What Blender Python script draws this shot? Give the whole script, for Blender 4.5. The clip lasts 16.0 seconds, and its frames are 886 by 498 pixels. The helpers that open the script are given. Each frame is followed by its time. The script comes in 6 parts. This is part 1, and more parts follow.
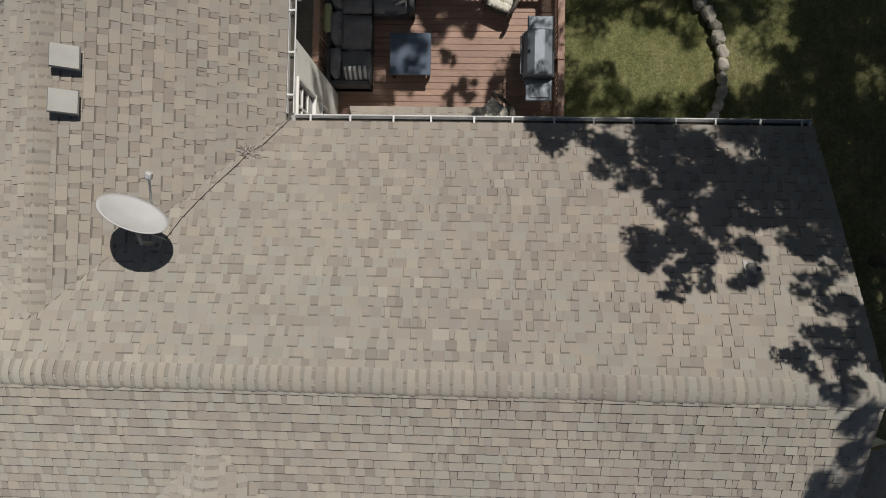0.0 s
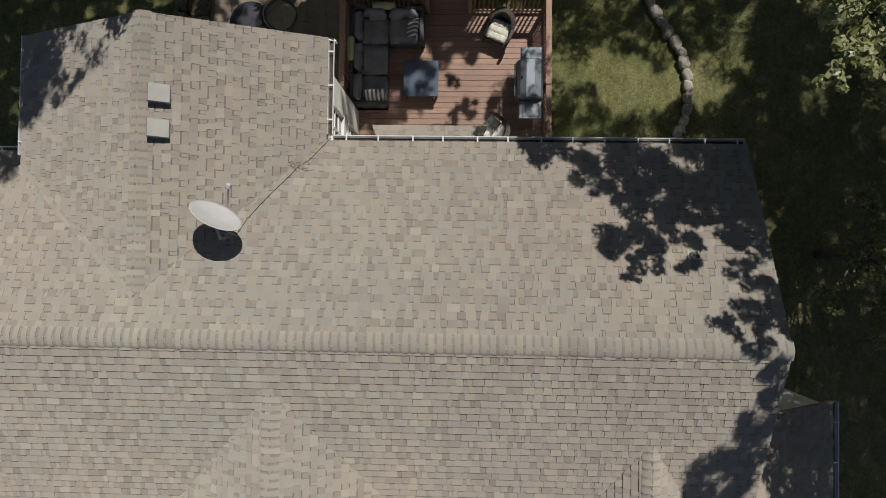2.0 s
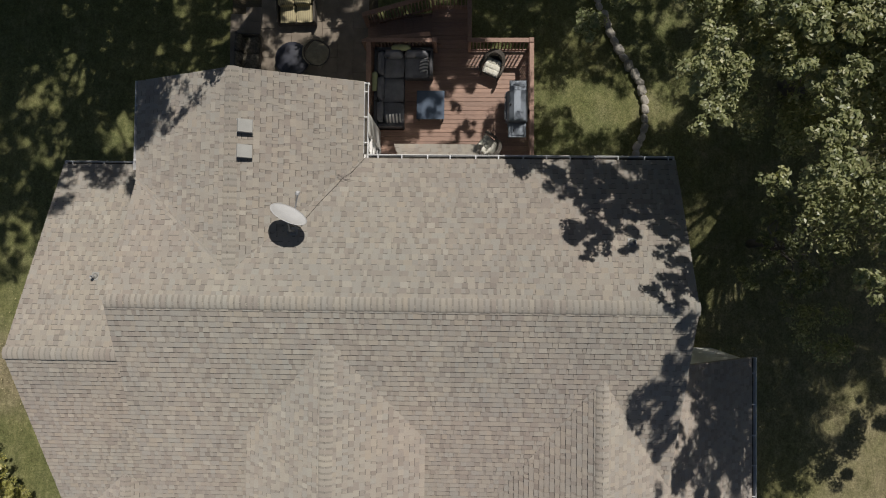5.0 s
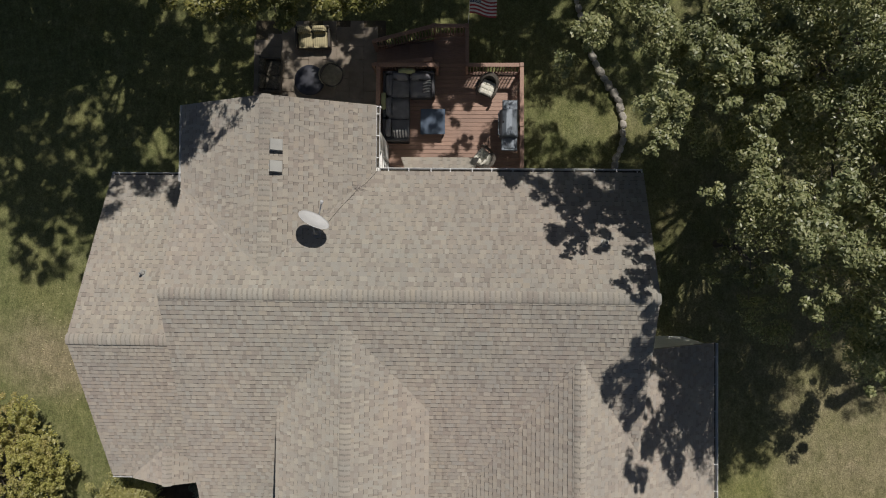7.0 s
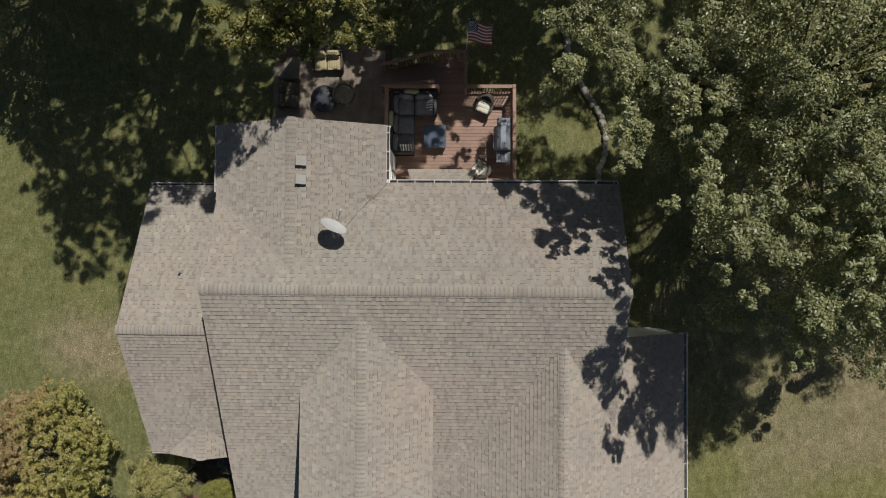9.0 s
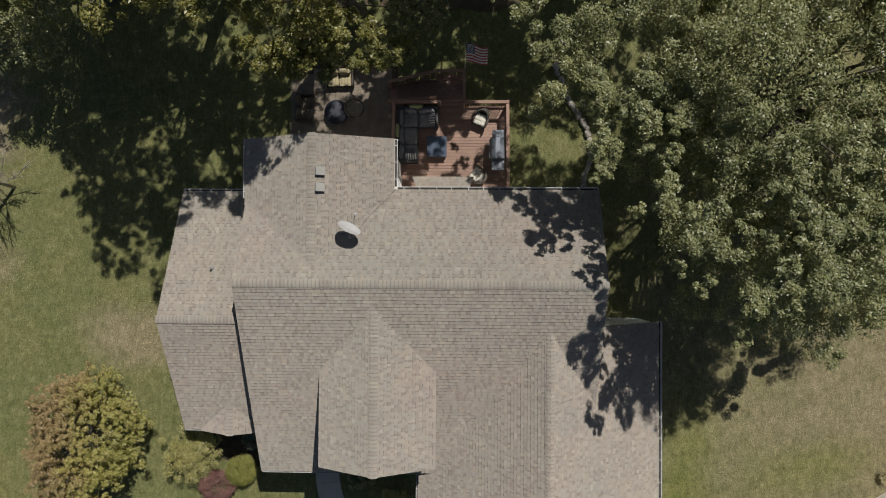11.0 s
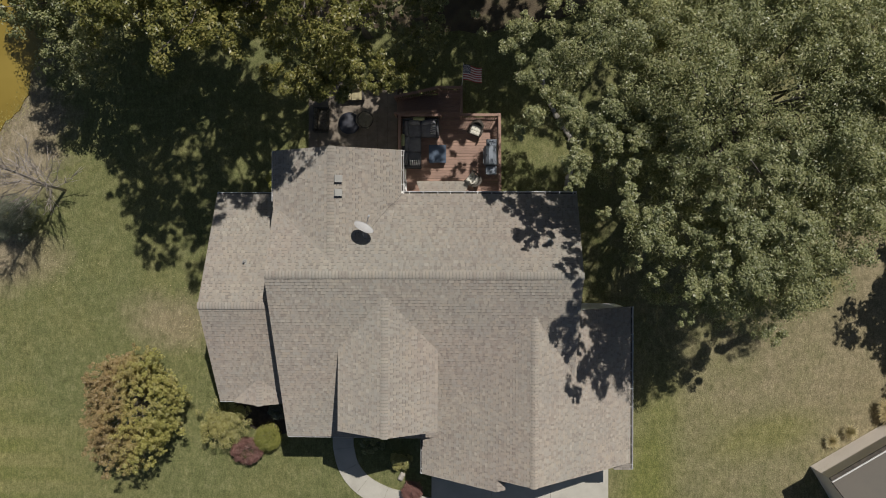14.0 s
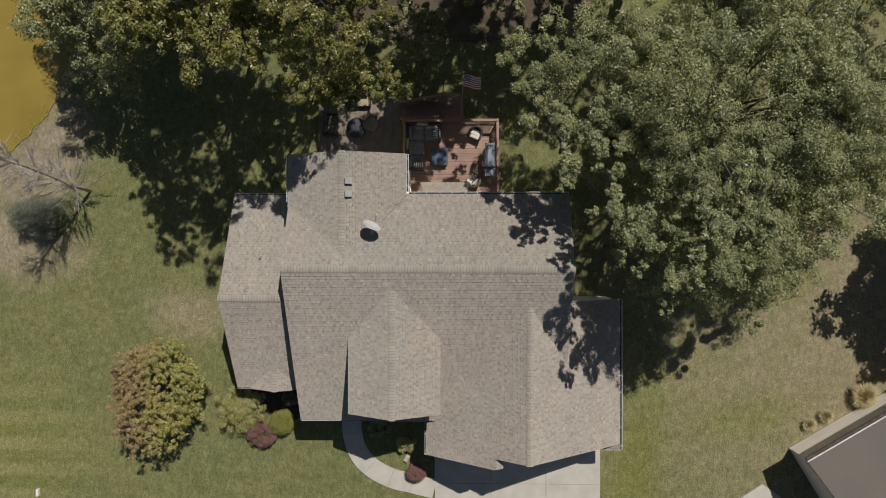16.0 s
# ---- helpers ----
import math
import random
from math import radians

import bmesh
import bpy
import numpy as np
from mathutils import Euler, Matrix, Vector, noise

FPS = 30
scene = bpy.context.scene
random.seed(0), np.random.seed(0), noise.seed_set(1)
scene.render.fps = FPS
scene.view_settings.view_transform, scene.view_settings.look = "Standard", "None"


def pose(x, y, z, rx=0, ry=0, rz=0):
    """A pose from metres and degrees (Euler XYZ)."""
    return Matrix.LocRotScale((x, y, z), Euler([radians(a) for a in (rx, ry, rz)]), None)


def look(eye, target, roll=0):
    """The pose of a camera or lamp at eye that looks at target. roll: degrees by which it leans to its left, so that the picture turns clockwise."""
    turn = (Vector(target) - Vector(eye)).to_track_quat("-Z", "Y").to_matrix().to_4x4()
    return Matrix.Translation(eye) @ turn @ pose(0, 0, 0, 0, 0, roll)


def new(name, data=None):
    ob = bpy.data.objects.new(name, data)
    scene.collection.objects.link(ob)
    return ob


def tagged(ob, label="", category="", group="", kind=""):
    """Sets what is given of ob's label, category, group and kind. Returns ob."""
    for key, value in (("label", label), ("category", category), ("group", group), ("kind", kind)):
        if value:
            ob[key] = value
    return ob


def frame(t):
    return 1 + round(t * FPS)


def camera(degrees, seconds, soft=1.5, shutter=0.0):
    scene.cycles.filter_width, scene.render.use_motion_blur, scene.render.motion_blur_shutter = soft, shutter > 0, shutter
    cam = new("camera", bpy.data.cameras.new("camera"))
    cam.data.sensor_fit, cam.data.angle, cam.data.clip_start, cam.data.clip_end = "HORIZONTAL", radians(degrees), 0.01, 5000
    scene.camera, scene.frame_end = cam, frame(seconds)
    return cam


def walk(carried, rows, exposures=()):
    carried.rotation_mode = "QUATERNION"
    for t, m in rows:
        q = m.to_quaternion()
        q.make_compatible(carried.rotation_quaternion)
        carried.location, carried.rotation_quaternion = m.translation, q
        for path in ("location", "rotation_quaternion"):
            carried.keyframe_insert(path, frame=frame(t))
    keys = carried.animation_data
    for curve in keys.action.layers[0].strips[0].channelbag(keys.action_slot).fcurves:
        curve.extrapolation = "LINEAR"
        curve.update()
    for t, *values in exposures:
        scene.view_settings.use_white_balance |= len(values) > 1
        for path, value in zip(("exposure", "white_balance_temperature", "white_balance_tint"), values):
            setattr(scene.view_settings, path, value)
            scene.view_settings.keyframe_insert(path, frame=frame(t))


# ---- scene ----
cam = camera(68.57, 16.0, soft=1.0)
PATH = [
    (0.0, 2.689, -2.267, 15.213, 1.413, 2.202, 1.112),
    (0.5, 2.671, -2.295, 15.818, 1.404, 2.095, 1.049),
    (1.0, 2.627, -2.335, 16.421, 1.406, 2.001, 0.992),
    (1.5, 2.574, -2.388, 17.038, 1.411, 1.921, 0.941),
    (2.0, 2.524, -2.451, 17.684, 1.416, 1.857, 0.894),
    (2.5, 2.482, -2.520, 18.361, 1.416, 1.807, 0.852),
    (3.0, 2.453, -2.589, 19.063, 1.413, 1.771, 0.813),
    (3.5, 2.435, -2.656, 19.779, 1.405, 1.747, 0.778),
    (4.0, 2.427, -2.715, 20.498, 1.396, 1.731, 0.745),
    (4.5, 2.429, -2.765, 21.209, 1.385, 1.720, 0.715),
    (5.0, 2.435, -2.805, 21.910, 1.375, 1.714, 0.687),
    (5.5, 2.444, -2.833, 22.600, 1.366, 1.708, 0.661),
    (6.0, 2.453, -2.852, 23.282, 1.360, 1.700, 0.635),
    (6.5, 2.461, -2.862, 23.961, 1.355, 1.690, 0.611),
    (7.0, 2.464, -2.866, 24.644, 1.352, 1.675, 0.587),
    (7.5, 2.464, -2.867, 25.334, 1.349, 1.656, 0.564),
    (8.0, 2.460, -2.866, 26.037, 1.343, 1.632, 0.540),
    (8.5, 2.452, -2.866, 26.753, 1.331, 1.604, 0.517),
    (9.0, 2.442, -2.867, 27.484, 1.310, 1.573, 0.492),
    (9.5, 2.432, -2.870, 28.229, 1.276, 1.541, 0.467),
    (10.0, 2.423, -2.874, 28.984, 1.224, 1.509, 0.441),
    (10.5, 2.418, -2.877, 29.745, 1.153, 1.481, 0.414),
    (11.0, 2.417, -2.876, 30.506, 1.058, 1.458, 0.386),
    (11.5, 2.423, -2.868, 31.259, 0.938, 1.442, 0.357),
    (12.0, 2.436, -2.850, 31.994, 0.793, 1.435, 0.326),
    (12.5, 2.455, -2.818, 32.704, 0.626, 1.440, 0.295),
    (13.0, 2.480, -2.771, 33.386, 0.442, 1.455, 0.262),
    (13.5, 2.508, -2.711, 34.042, 0.251, 1.480, 0.228),
    (14.0, 2.536, -2.644, 34.685, 0.064, 1.512, 0.193),
    (14.5, 2.559, -2.584, 35.331, -0.097, 1.548, 0.159),
    (15.0, 2.572, -2.550, 35.985, -0.210, 1.580, 0.125),
    (15.5, 2.567, -2.575, 36.600, -0.241, 1.599, 0.093),
    (16.0, 2.538, -2.705, 37.010, -0.151, 1.592, 0.064),
]
walk(cam, [(t, pose(x, y, z, rx, ry, rz)) for t, x, y, z, rx, ry, rz in PATH])

# ---- world, sun ----
SUN_DIR = Vector((0.33, 0.60, 1.0)).normalized()
world = bpy.data.worlds.new("sky")
scene.world = world
world.use_nodes = True
wn = world.node_tree.nodes
wl = world.node_tree.links
sky = wn.new("ShaderNodeTexSky")
sky.sky_type = "NISHITA"
sky.sun_disc = False
sky.sun_elevation = math.asin(SUN_DIR.z)
sky.sun_rotation = math.atan2(SUN_DIR.x, SUN_DIR.y)
wl.new(sky.outputs["Color"], wn["Background"].inputs["Color"])
wn["Background"].inputs["Strength"].default_value = 0.034
sun = new("sun", bpy.data.lights.new("sun", "SUN"))
sun.data.energy = 3.72
sun.data.angle = radians(0.55)
sun.data.color = (1.0, 0.95, 0.885)
sun.matrix_world = look((0, 0, 60), Vector((0, 0, 60)) - SUN_DIR)
scene.view_settings.exposure = 0.15


# ---- material helpers ----
def ramp(nt, fac, stops, kind="LINEAR"):
    n = nt.nodes.new("ShaderNodeValToRGB")
    n.color_ramp.interpolation = kind
    els = n.color_ramp.elements
    while len(els) < len(stops):
        els.new(0.5)
    for el, (p, c) in zip(els, stops):
        el.position, el.color = p, (*c, 1)
    nt.links.new(fac, n.inputs["Fac"])
    return n.outputs["Color"]


def coords(nt, local=False):
    if local:
        return nt.nodes.new("ShaderNodeTexCoord").outputs["Object"]
    return nt.nodes.new("ShaderNodeNewGeometry").outputs["Position"]


def noise_tex(nt, vec, scale, detail=4.0, rough=0.55, out="Fac"):
    n = nt.nodes.new("ShaderNodeTexNoise")
    n.inputs["Scale"].default_value = scale
    n.inputs["Detail"].default_value = detail
    n.inputs["Roughness"].default_value = rough
    nt.links.new(vec, n.inputs["Vector"])
    return n.outputs[out]


def stretch(nt, vec, s):
    n = nt.nodes.new("ShaderNodeMapping")
    n.inputs["Scale"].default_value = s
    nt.links.new(vec, n.inputs["Vector"])
    return n.outputs["Vector"]


def mix(nt, fac, a, b, mode="MIX"):
    n = nt.nodes.new("ShaderNodeMix")
    n.data_type, n.blend_type = "RGBA", mode
    if isinstance(fac, float):
        n.inputs["Factor"].default_value = fac
    else:
        nt.links.new(fac, n.inputs["Factor"])
    for sock, v in ((n.inputs[6], a), (n.inputs[7], b)):
        if isinstance(v, tuple):
            sock.default_value = (*v, 1)
        else:
            nt.links.new(v, sock)
    return n.outputs[2]


def material(name, rough=0.8, metal=0.0):
    m = bpy.data.materials.new(name)
    m.use_nodes = True
    b = m.node_tree.nodes["Principled BSDF"]
    b.inputs["Roughness"].default_value = rough
    b.inputs["Metallic"].default_value = metal
    return m, m.node_tree, b


def bump(nt, b, height, strength=0.4, dist=0.01):
    n = nt.nodes.new("ShaderNodeBump")
    n.inputs["Strength"].default_value = strength
    n.inputs["Distance"].default_value = dist
    nt.links.new(height, n.inputs["Height"])
    nt.links.new(n.outputs["Normal"], b.inputs["Normal"])


def grainy(name, stops, scale=20.0, fine=160.0, rough=0.8, metal=0.0, bmp=0.3, dist=0.005, squash=(1, 1, 1), local=False):
    """A surface whose colour varies at two scales."""
    m, nt, b = material(name, rough, metal)
    v = stretch(nt, coords(nt, local), squash)
    big = noise_tex(nt, v, scale)
    small = noise_tex(nt, v, fine, 2.0)
    c = ramp(nt, big, stops)
    c = mix(nt, 0.35, c, ramp(nt, small, [(0.3, (0.55, 0.55, 0.55)), (0.7, (1.0, 1.0, 1.0))]), "MULTIPLY")
    nt.links.new(c, b.inputs["Base Color"])
    bump(nt, b, small, bmp, dist)
    return m


# granule blends: pale stone, buff, grey-green, rose brown, umber
SHINGLE_TONES = [(0.0, (0.322, 0.298, 0.266)), (0.16, (0.356, 0.325, 0.280)), (0.34, (0.340, 0.320, 0.288)), (0.50, (0.386, 0.352, 0.300)),
                 (0.66, (0.306, 0.270, 0.238)), (0.80, (0.356, 0.340, 0.304)), (0.92, (0.364, 0.322, 0.268)), (1.0, (0.408, 0.378, 0.330))]
BASE_TONES = [(0.0, (0.272, 0.240, 0.211)), (0.20, (0.326, 0.294, 0.255)), (0.42, (0.362, 0.322, 0.276)), (0.60, (0.330, 0.307, 0.276)),
              (0.80, (0.292, 0.258, 0.226)), (1.0, (0.375, 0.340, 0.290))]


def shingle_material(name, single, gain=1.0, flat=0.0, tones=SHINGLE_TONES):
    """Granulated asphalt: a tone for each tab, streaks and granules on it."""
    m, nt, b = material(name, 0.92)
    pos = coords(nt)
    if single:
        rnd = nt.nodes.new("ShaderNodeObjectInfo").outputs["Random"]
    else:
        rnd = nt.nodes.new("ShaderNodeNewGeometry").outputs["Random Per Island"]
    stops = [(p, tuple(gain * ((1 - flat) * v + flat * w) for v, w in zip(c, (0.335, 0.305, 0.265)))) for p, c in tones]
    c = ramp(nt, rnd, stops, "LINEAR")
    worn = noise_tex(nt, pos, 0.55, 5.0, 0.6)
    c = mix(nt, 0.55, c, ramp(nt, worn, [(0.32, (0.86, 0.87, 0.87)), (0.68, (1.08, 1.05, 1.0))]), "MULTIPLY")
    # broad areas lean to a grey-green or a rose tone
    lean = noise_tex(nt, pos, 0.16, 2.0, 0.5)
    c = mix(nt, 0.7, c, ramp(nt, lean, [(0.36, (0.975, 1.005, 1.01)), (0.5, (1.0, 1.0, 1.0)), (0.64, (1.03, 0.985, 0.985))]), "MULTIPLY")
    granule = noise_tex(nt, pos, 150.0, 2.0, 0.7)
    c = mix(nt, 0.5, c, ramp(nt, granule, [(0.3, (0.72, 0.72, 0.72)), (0.7, (1.15, 1.15, 1.15))]), "MULTIPLY")
    nt.links.new(c, b.inputs["Base Color"])
    b.inputs["Specular IOR Level"].default_value = 0.25
    b.inputs["Diffuse Roughness"].default_value = 0.7
    bump(nt, b, granule, 0.35, 0.004)
    return m


M_TAB = shingle_material("shingle_granules", False)
M_TAB_ONE = shingle_material("shingle_granules_single", True)
M_LOW = shingle_material("shingle_base_layer_granules", False, tones=BASE_TONES)
M_LOW_ONE = shingle_material("shingle_base_layer_granules_single", True, tones=BASE_TONES)
M_BAND = shingle_material("shingle_shadow_band", False, 0.56, 0.5)
M_CAP = shingle_material("ridge_cap_granules", True, 1.0, 0.15)
# darker cap tone: the shade at the joints put into the colour
M_CAPSHADE = shingle_material("ridge_cap_painted_shade", True, 0.80, 0.4)
M_UNDER = grainy("roof_underlay", [(0.3, (0.25, 0.225, 0.195)), (0.7, (0.31, 0.285, 0.245))], 3, 120)
M_TRIM = grainy("white_trim_paint", [(0.3, (0.70, 0.69, 0.66)), (0.7, (0.80, 0.79, 0.77))], 2, 60, 0.45, bmp=0.05)
M_GUTTER = grainy("white_aluminium_gutter", [(0.35, (0.66, 0.66, 0.65)), (0.7, (0.80, 0.80, 0.79))], 1.5, 40, 0.4, bmp=0.03)
M_GUTTER_IN = grainy("gutter_dirt", [(0.3, (0.035, 0.03, 0.026)), (0.7, (0.10, 0.085, 0.065))], 6, 60, 0.9)
M_SIDING = grainy("pale_lap_siding", [(0.3, (0.68, 0.67, 0.63)), (0.7, (0.77, 0.76, 0.72))], 1.2, 70, 0.6, bmp=0.1, squash=(1, 1, 6))
M_DARKGLASS, nt, b = material("window_glass", 0.05)
b.inputs["Base Color"].default_value = (0.03, 0.035, 0.04, 1)
b.inputs["Specular IOR Level"].default_value = 0.6


def board_material(name, stops, along=(1, 9, 9), rough=0.62):
    m, nt, b = material(name, rough)
    rnd = nt.nodes.new("ShaderNodeObjectInfo").outputs["Random"]
    pos = coords(nt)
    grain = noise_tex(nt, stretch(nt, pos, along), 5.0, 6.0, 0.6)
    c = ramp(nt, grain, stops)
    c = mix(nt, 0.8, c, ramp(nt, rnd, [(0.0, (0.80, 0.78, 0.78)), (1.0, (1.12, 1.08, 1.05))]), "MULTIPLY")
    wear = noise_tex(nt, pos, 1.1, 4.0)
    c = mix(nt, 0.5, c, ramp(nt, wear, [(0.35, (0.82, 0.82, 0.84)), (0.65, (1.1, 1.08, 1.06))]), "MULTIPLY")
    nt.links.new(c, b.inputs["Base Color"])
    bump(nt, b, grain, 0.3, 0.004)
    return m


M_DECK = board_material("deck_board_red_brown", [(0.25, (0.222, 0.138, 0.102)), (0.75, (0.345, 0.228, 0.172))])
M_RAIL = board_material("rail_redwood", [(0.25, (0.225, 0.135, 0.098)), (0.75, (0.340, 0.215, 0.160))], (3, 3, 3))


def area(nt, pos, ragged, cx, cy, rx, ry, turn=0.0, soft=0.35):
    """1 inside a ragged oval stretch of the ground, 0 outside."""
    m = nt.nodes.new("ShaderNodeMapping")
    m.vector_type = "TEXTURE"
    m.inputs["Location"].default_value = (cx, cy, 0)
    m.inputs["Rotation"].default_value = (0, 0, radians(turn))
    m.inputs["Scale"].default_value = (rx, ry, 1000)
    nt.links.new(pos, m.inputs["Vector"])
    ln = nt.nodes.new("ShaderNodeVectorMath")
    ln.operation = "LENGTH"
    nt.links.new(m.outputs["Vector"], ln.inputs[0])
    add = nt.nodes.new("ShaderNodeMath")
    add.operation = "MULTIPLY_ADD"
    nt.links.new(ragged, add.inputs[0])
    add.inputs[1].default_value = 1.3
    nt.links.new(ln.outputs["Value"], add.inputs[2])
    return ramp(nt, add.outputs[0], [(0.0, (1, 1, 1)), (min(0.99, 0.80 - 0.5 * soft), (1, 1, 1)), (1.0, (0, 0, 0))] if soft < 0.5 else [(0.25, (1, 1, 1)), (1.0, (0, 0, 0))])


def ground_material():
    m, nt, b = material("lawn", 0.95)
    pos = coords(nt)
    blades = noise_tex(nt, pos, 15.0, 6.0, 0.82)
    streak = noise_tex(nt, stretch(nt, pos, (1.0, 0.30, 1.0)), 7.0, 5.0, 0.75)
    tuft = noise_tex(nt, pos, 1.6, 6.0, 0.75)
    patch = noise_tex(nt, pos, 0.17, 6.0, 0.68)
    rag = noise_tex(nt, pos, 0.55, 7.0, 0.72)
    centred = nt.nodes.new("ShaderNodeMath")
    centred.operation = "SUBTRACT"
    nt.links.new(rag, centred.inputs[0])
    centred.inputs[1].default_value = 0.5
    ragged = centred.outputs[0]
    green = ramp(nt, tuft, [(0.25, (0.116, 0.134, 0.056)), (0.5, (0.166, 0.175, 0.081)), (0.75, (0.224, 0.221, 0.117))])
    lush = ramp(nt, tuft, [(0.25, (0.130, 0.146, 0.048)), (0.5, (0.180, 0.188, 0.068)), (0.75, (0.235, 0.228, 0.098))])
    olive = ramp(nt, tuft, [(0.25, (0.150, 0.150, 0.062)), (0.5, (0.208, 0.200, 0.090)), (0.75, (0.268, 0.250, 0.125))])
    dry = ramp(nt, tuft, [(0.25, (0.198, 0.170, 0.108)), (0.5, (0.272, 0.232, 0.154)), (0.75, (0.345, 0.294, 0.206))])
    soil = ramp(nt, tuft, [(0.25, (0.20, 0.165, 0.115)), (0.5, (0.285, 0.240, 0.175)), (0.75, (0.37, 0.32, 0.245))])
    # thin, drier grass comes through in patches
    c = mix(nt, ramp(nt, patch, [(0.46, (0, 0, 0)), (0.66, (0.75, 0.75, 0.75))]), green, olive)
    # the dried-out lawn to the east, with a greener band across it and a lush strip beside the house
    c = mix(nt, area(nt, pos, ragged, 29.0, -7.0, 24.0, 22.0, 0, 0.7), c, dry)
    c = mix(nt, area(nt, pos, ragged, 18.6, -12.4, 4.2, 1.6, 14, 0.7), c, olive)
    c = mix(nt, area(nt, pos, ragged, 20.5, -4.0, 3.0, 2.4, 0, 0.7), c, olive)
    c = mix(nt, area(nt, pos, ragged, 12.4, -16.0, 1.9, 9.0, -8, 0.6), c, lush)
    # mown bands to the south-west
    wave = nt.nodes.new("ShaderNodeTexWave")
    wave.bands_direction = "Y"
    wave.inputs["Scale"].default_value = 0.21
    wave.inputs["Distortion"].default_value = 2.0
    wave.inputs["Detail"].default_value = 3.0
    wave.inputs["Detail Scale"].default_value = 0.6
    nt.links.new(stretch(nt, pos, (0.12, 1, 1)), wave.inputs["Vector"])
    bands = mix(nt, ramp(nt, wave.outputs["Fac"], [(0.25, (0, 0, 0)), (0.8, (1, 1, 1))]), lush, (0.252, 0.236, 0.108))
    c = mix(nt, area(nt, pos, ragged, -26.0, -14.5, 9.0, 6.5, 0, 0.7), c, bands)
    # worn spots beside the wing and round the leafless tree, the bare bank of the pond
    c = mix(nt, area(nt, pos, ragged, -13.2, -6.6, 3.2, 2.0, -10, 0.7), c, dry)
    c = mix(nt, area(nt, pos, ragged, -21.4, -3.6, 3.4, 1.9, 20, 0.7), c, dry)
    c = mix(nt, area(nt, pos, ragged, -22.8, 3.2, 5.0, 4.6, 30), c, soil)
    c = mix(nt, area(nt, pos, ragged, -23.4, -2.4, 2.6, 2.2, 0), c, soil)
    c = mix(nt, area(nt, pos, ragged, -27.5, 10.0, 10.2, 9.6, 0), c, soil)
    # straw-pale flecks of dead grass
    fleck = noise_tex(nt, pos, 3.4, 8.0, 0.85)
    c = mix(nt, ramp(nt, fleck, [(0.60, (0, 0, 0)), (0.74, (0.55, 0.55, 0.55))]), c, (0.36, 0.335, 0.215))
    mottle = noise_tex(nt, pos, 4.0, 5.0, 0.75)
    c = mix(nt, 0.75, c, ramp(nt, mottle, [(0.3, (0.68, 0.71, 0.66)), (0.7, (1.18, 1.15, 1.14))]), "MULTIPLY")
    c = mix(nt, 0.6, c, ramp(nt, streak, [(0.3, (0.62, 0.64, 0.58)), (0.7, (1.36, 1.34, 1.30))]), "MULTIPLY")
    c = mix(nt, 1.0, c, ramp(nt, blades, [(0.3, (0.48, 0.49, 0.43)), (0.5, (0.96, 0.96, 0.93)), (0.72, (1.5, 1.48, 1.42))]), "MULTIPLY")
    nt.links.new(c, b.inputs["Base Color"])
    b.inputs["Specular IOR Level"].default_value = 0.1
    bump(nt, b, blades, 0.9, 0.06)
    return m


M_LAWN = ground_material()
M_CONCRETE = grainy("pale_concrete", [(0.3, (0.40, 0.38, 0.325)), (0.7, (0.50, 0.478, 0.415))], 1.2, 90, 0.85)
M_PATIO = grainy("grey_flagstone", [(0.3, (0.178, 0.146, 0.112)), (0.7, (0.262, 0.220, 0.172))], 2.5, 60, 0.85)
M_STONE = grainy("edging_stone", [(0.3, (0.29, 0.265, 0.225)), (0.7, (0.50, 0.46, 0.40))], 4, 50, 0.9, bmp=0.6, dist=0.02)
M_LITTER = grainy("woodland_litter", [(0.3, (0.070, 0.052, 0.034)), (0.55, (0.105, 0.082, 0.050)), (0.75, (0.135, 0.125, 0.062))], 1.3, 14, 0.95, bmp=0.9, dist=0.05)
M_MULCH = grainy("dark_mulch", [(0.3, (0.030, 0.024, 0.018)), (0.7, (0.075, 0.058, 0.043))], 4, 30, 0.95, bmp=0.8, dist=0.03)


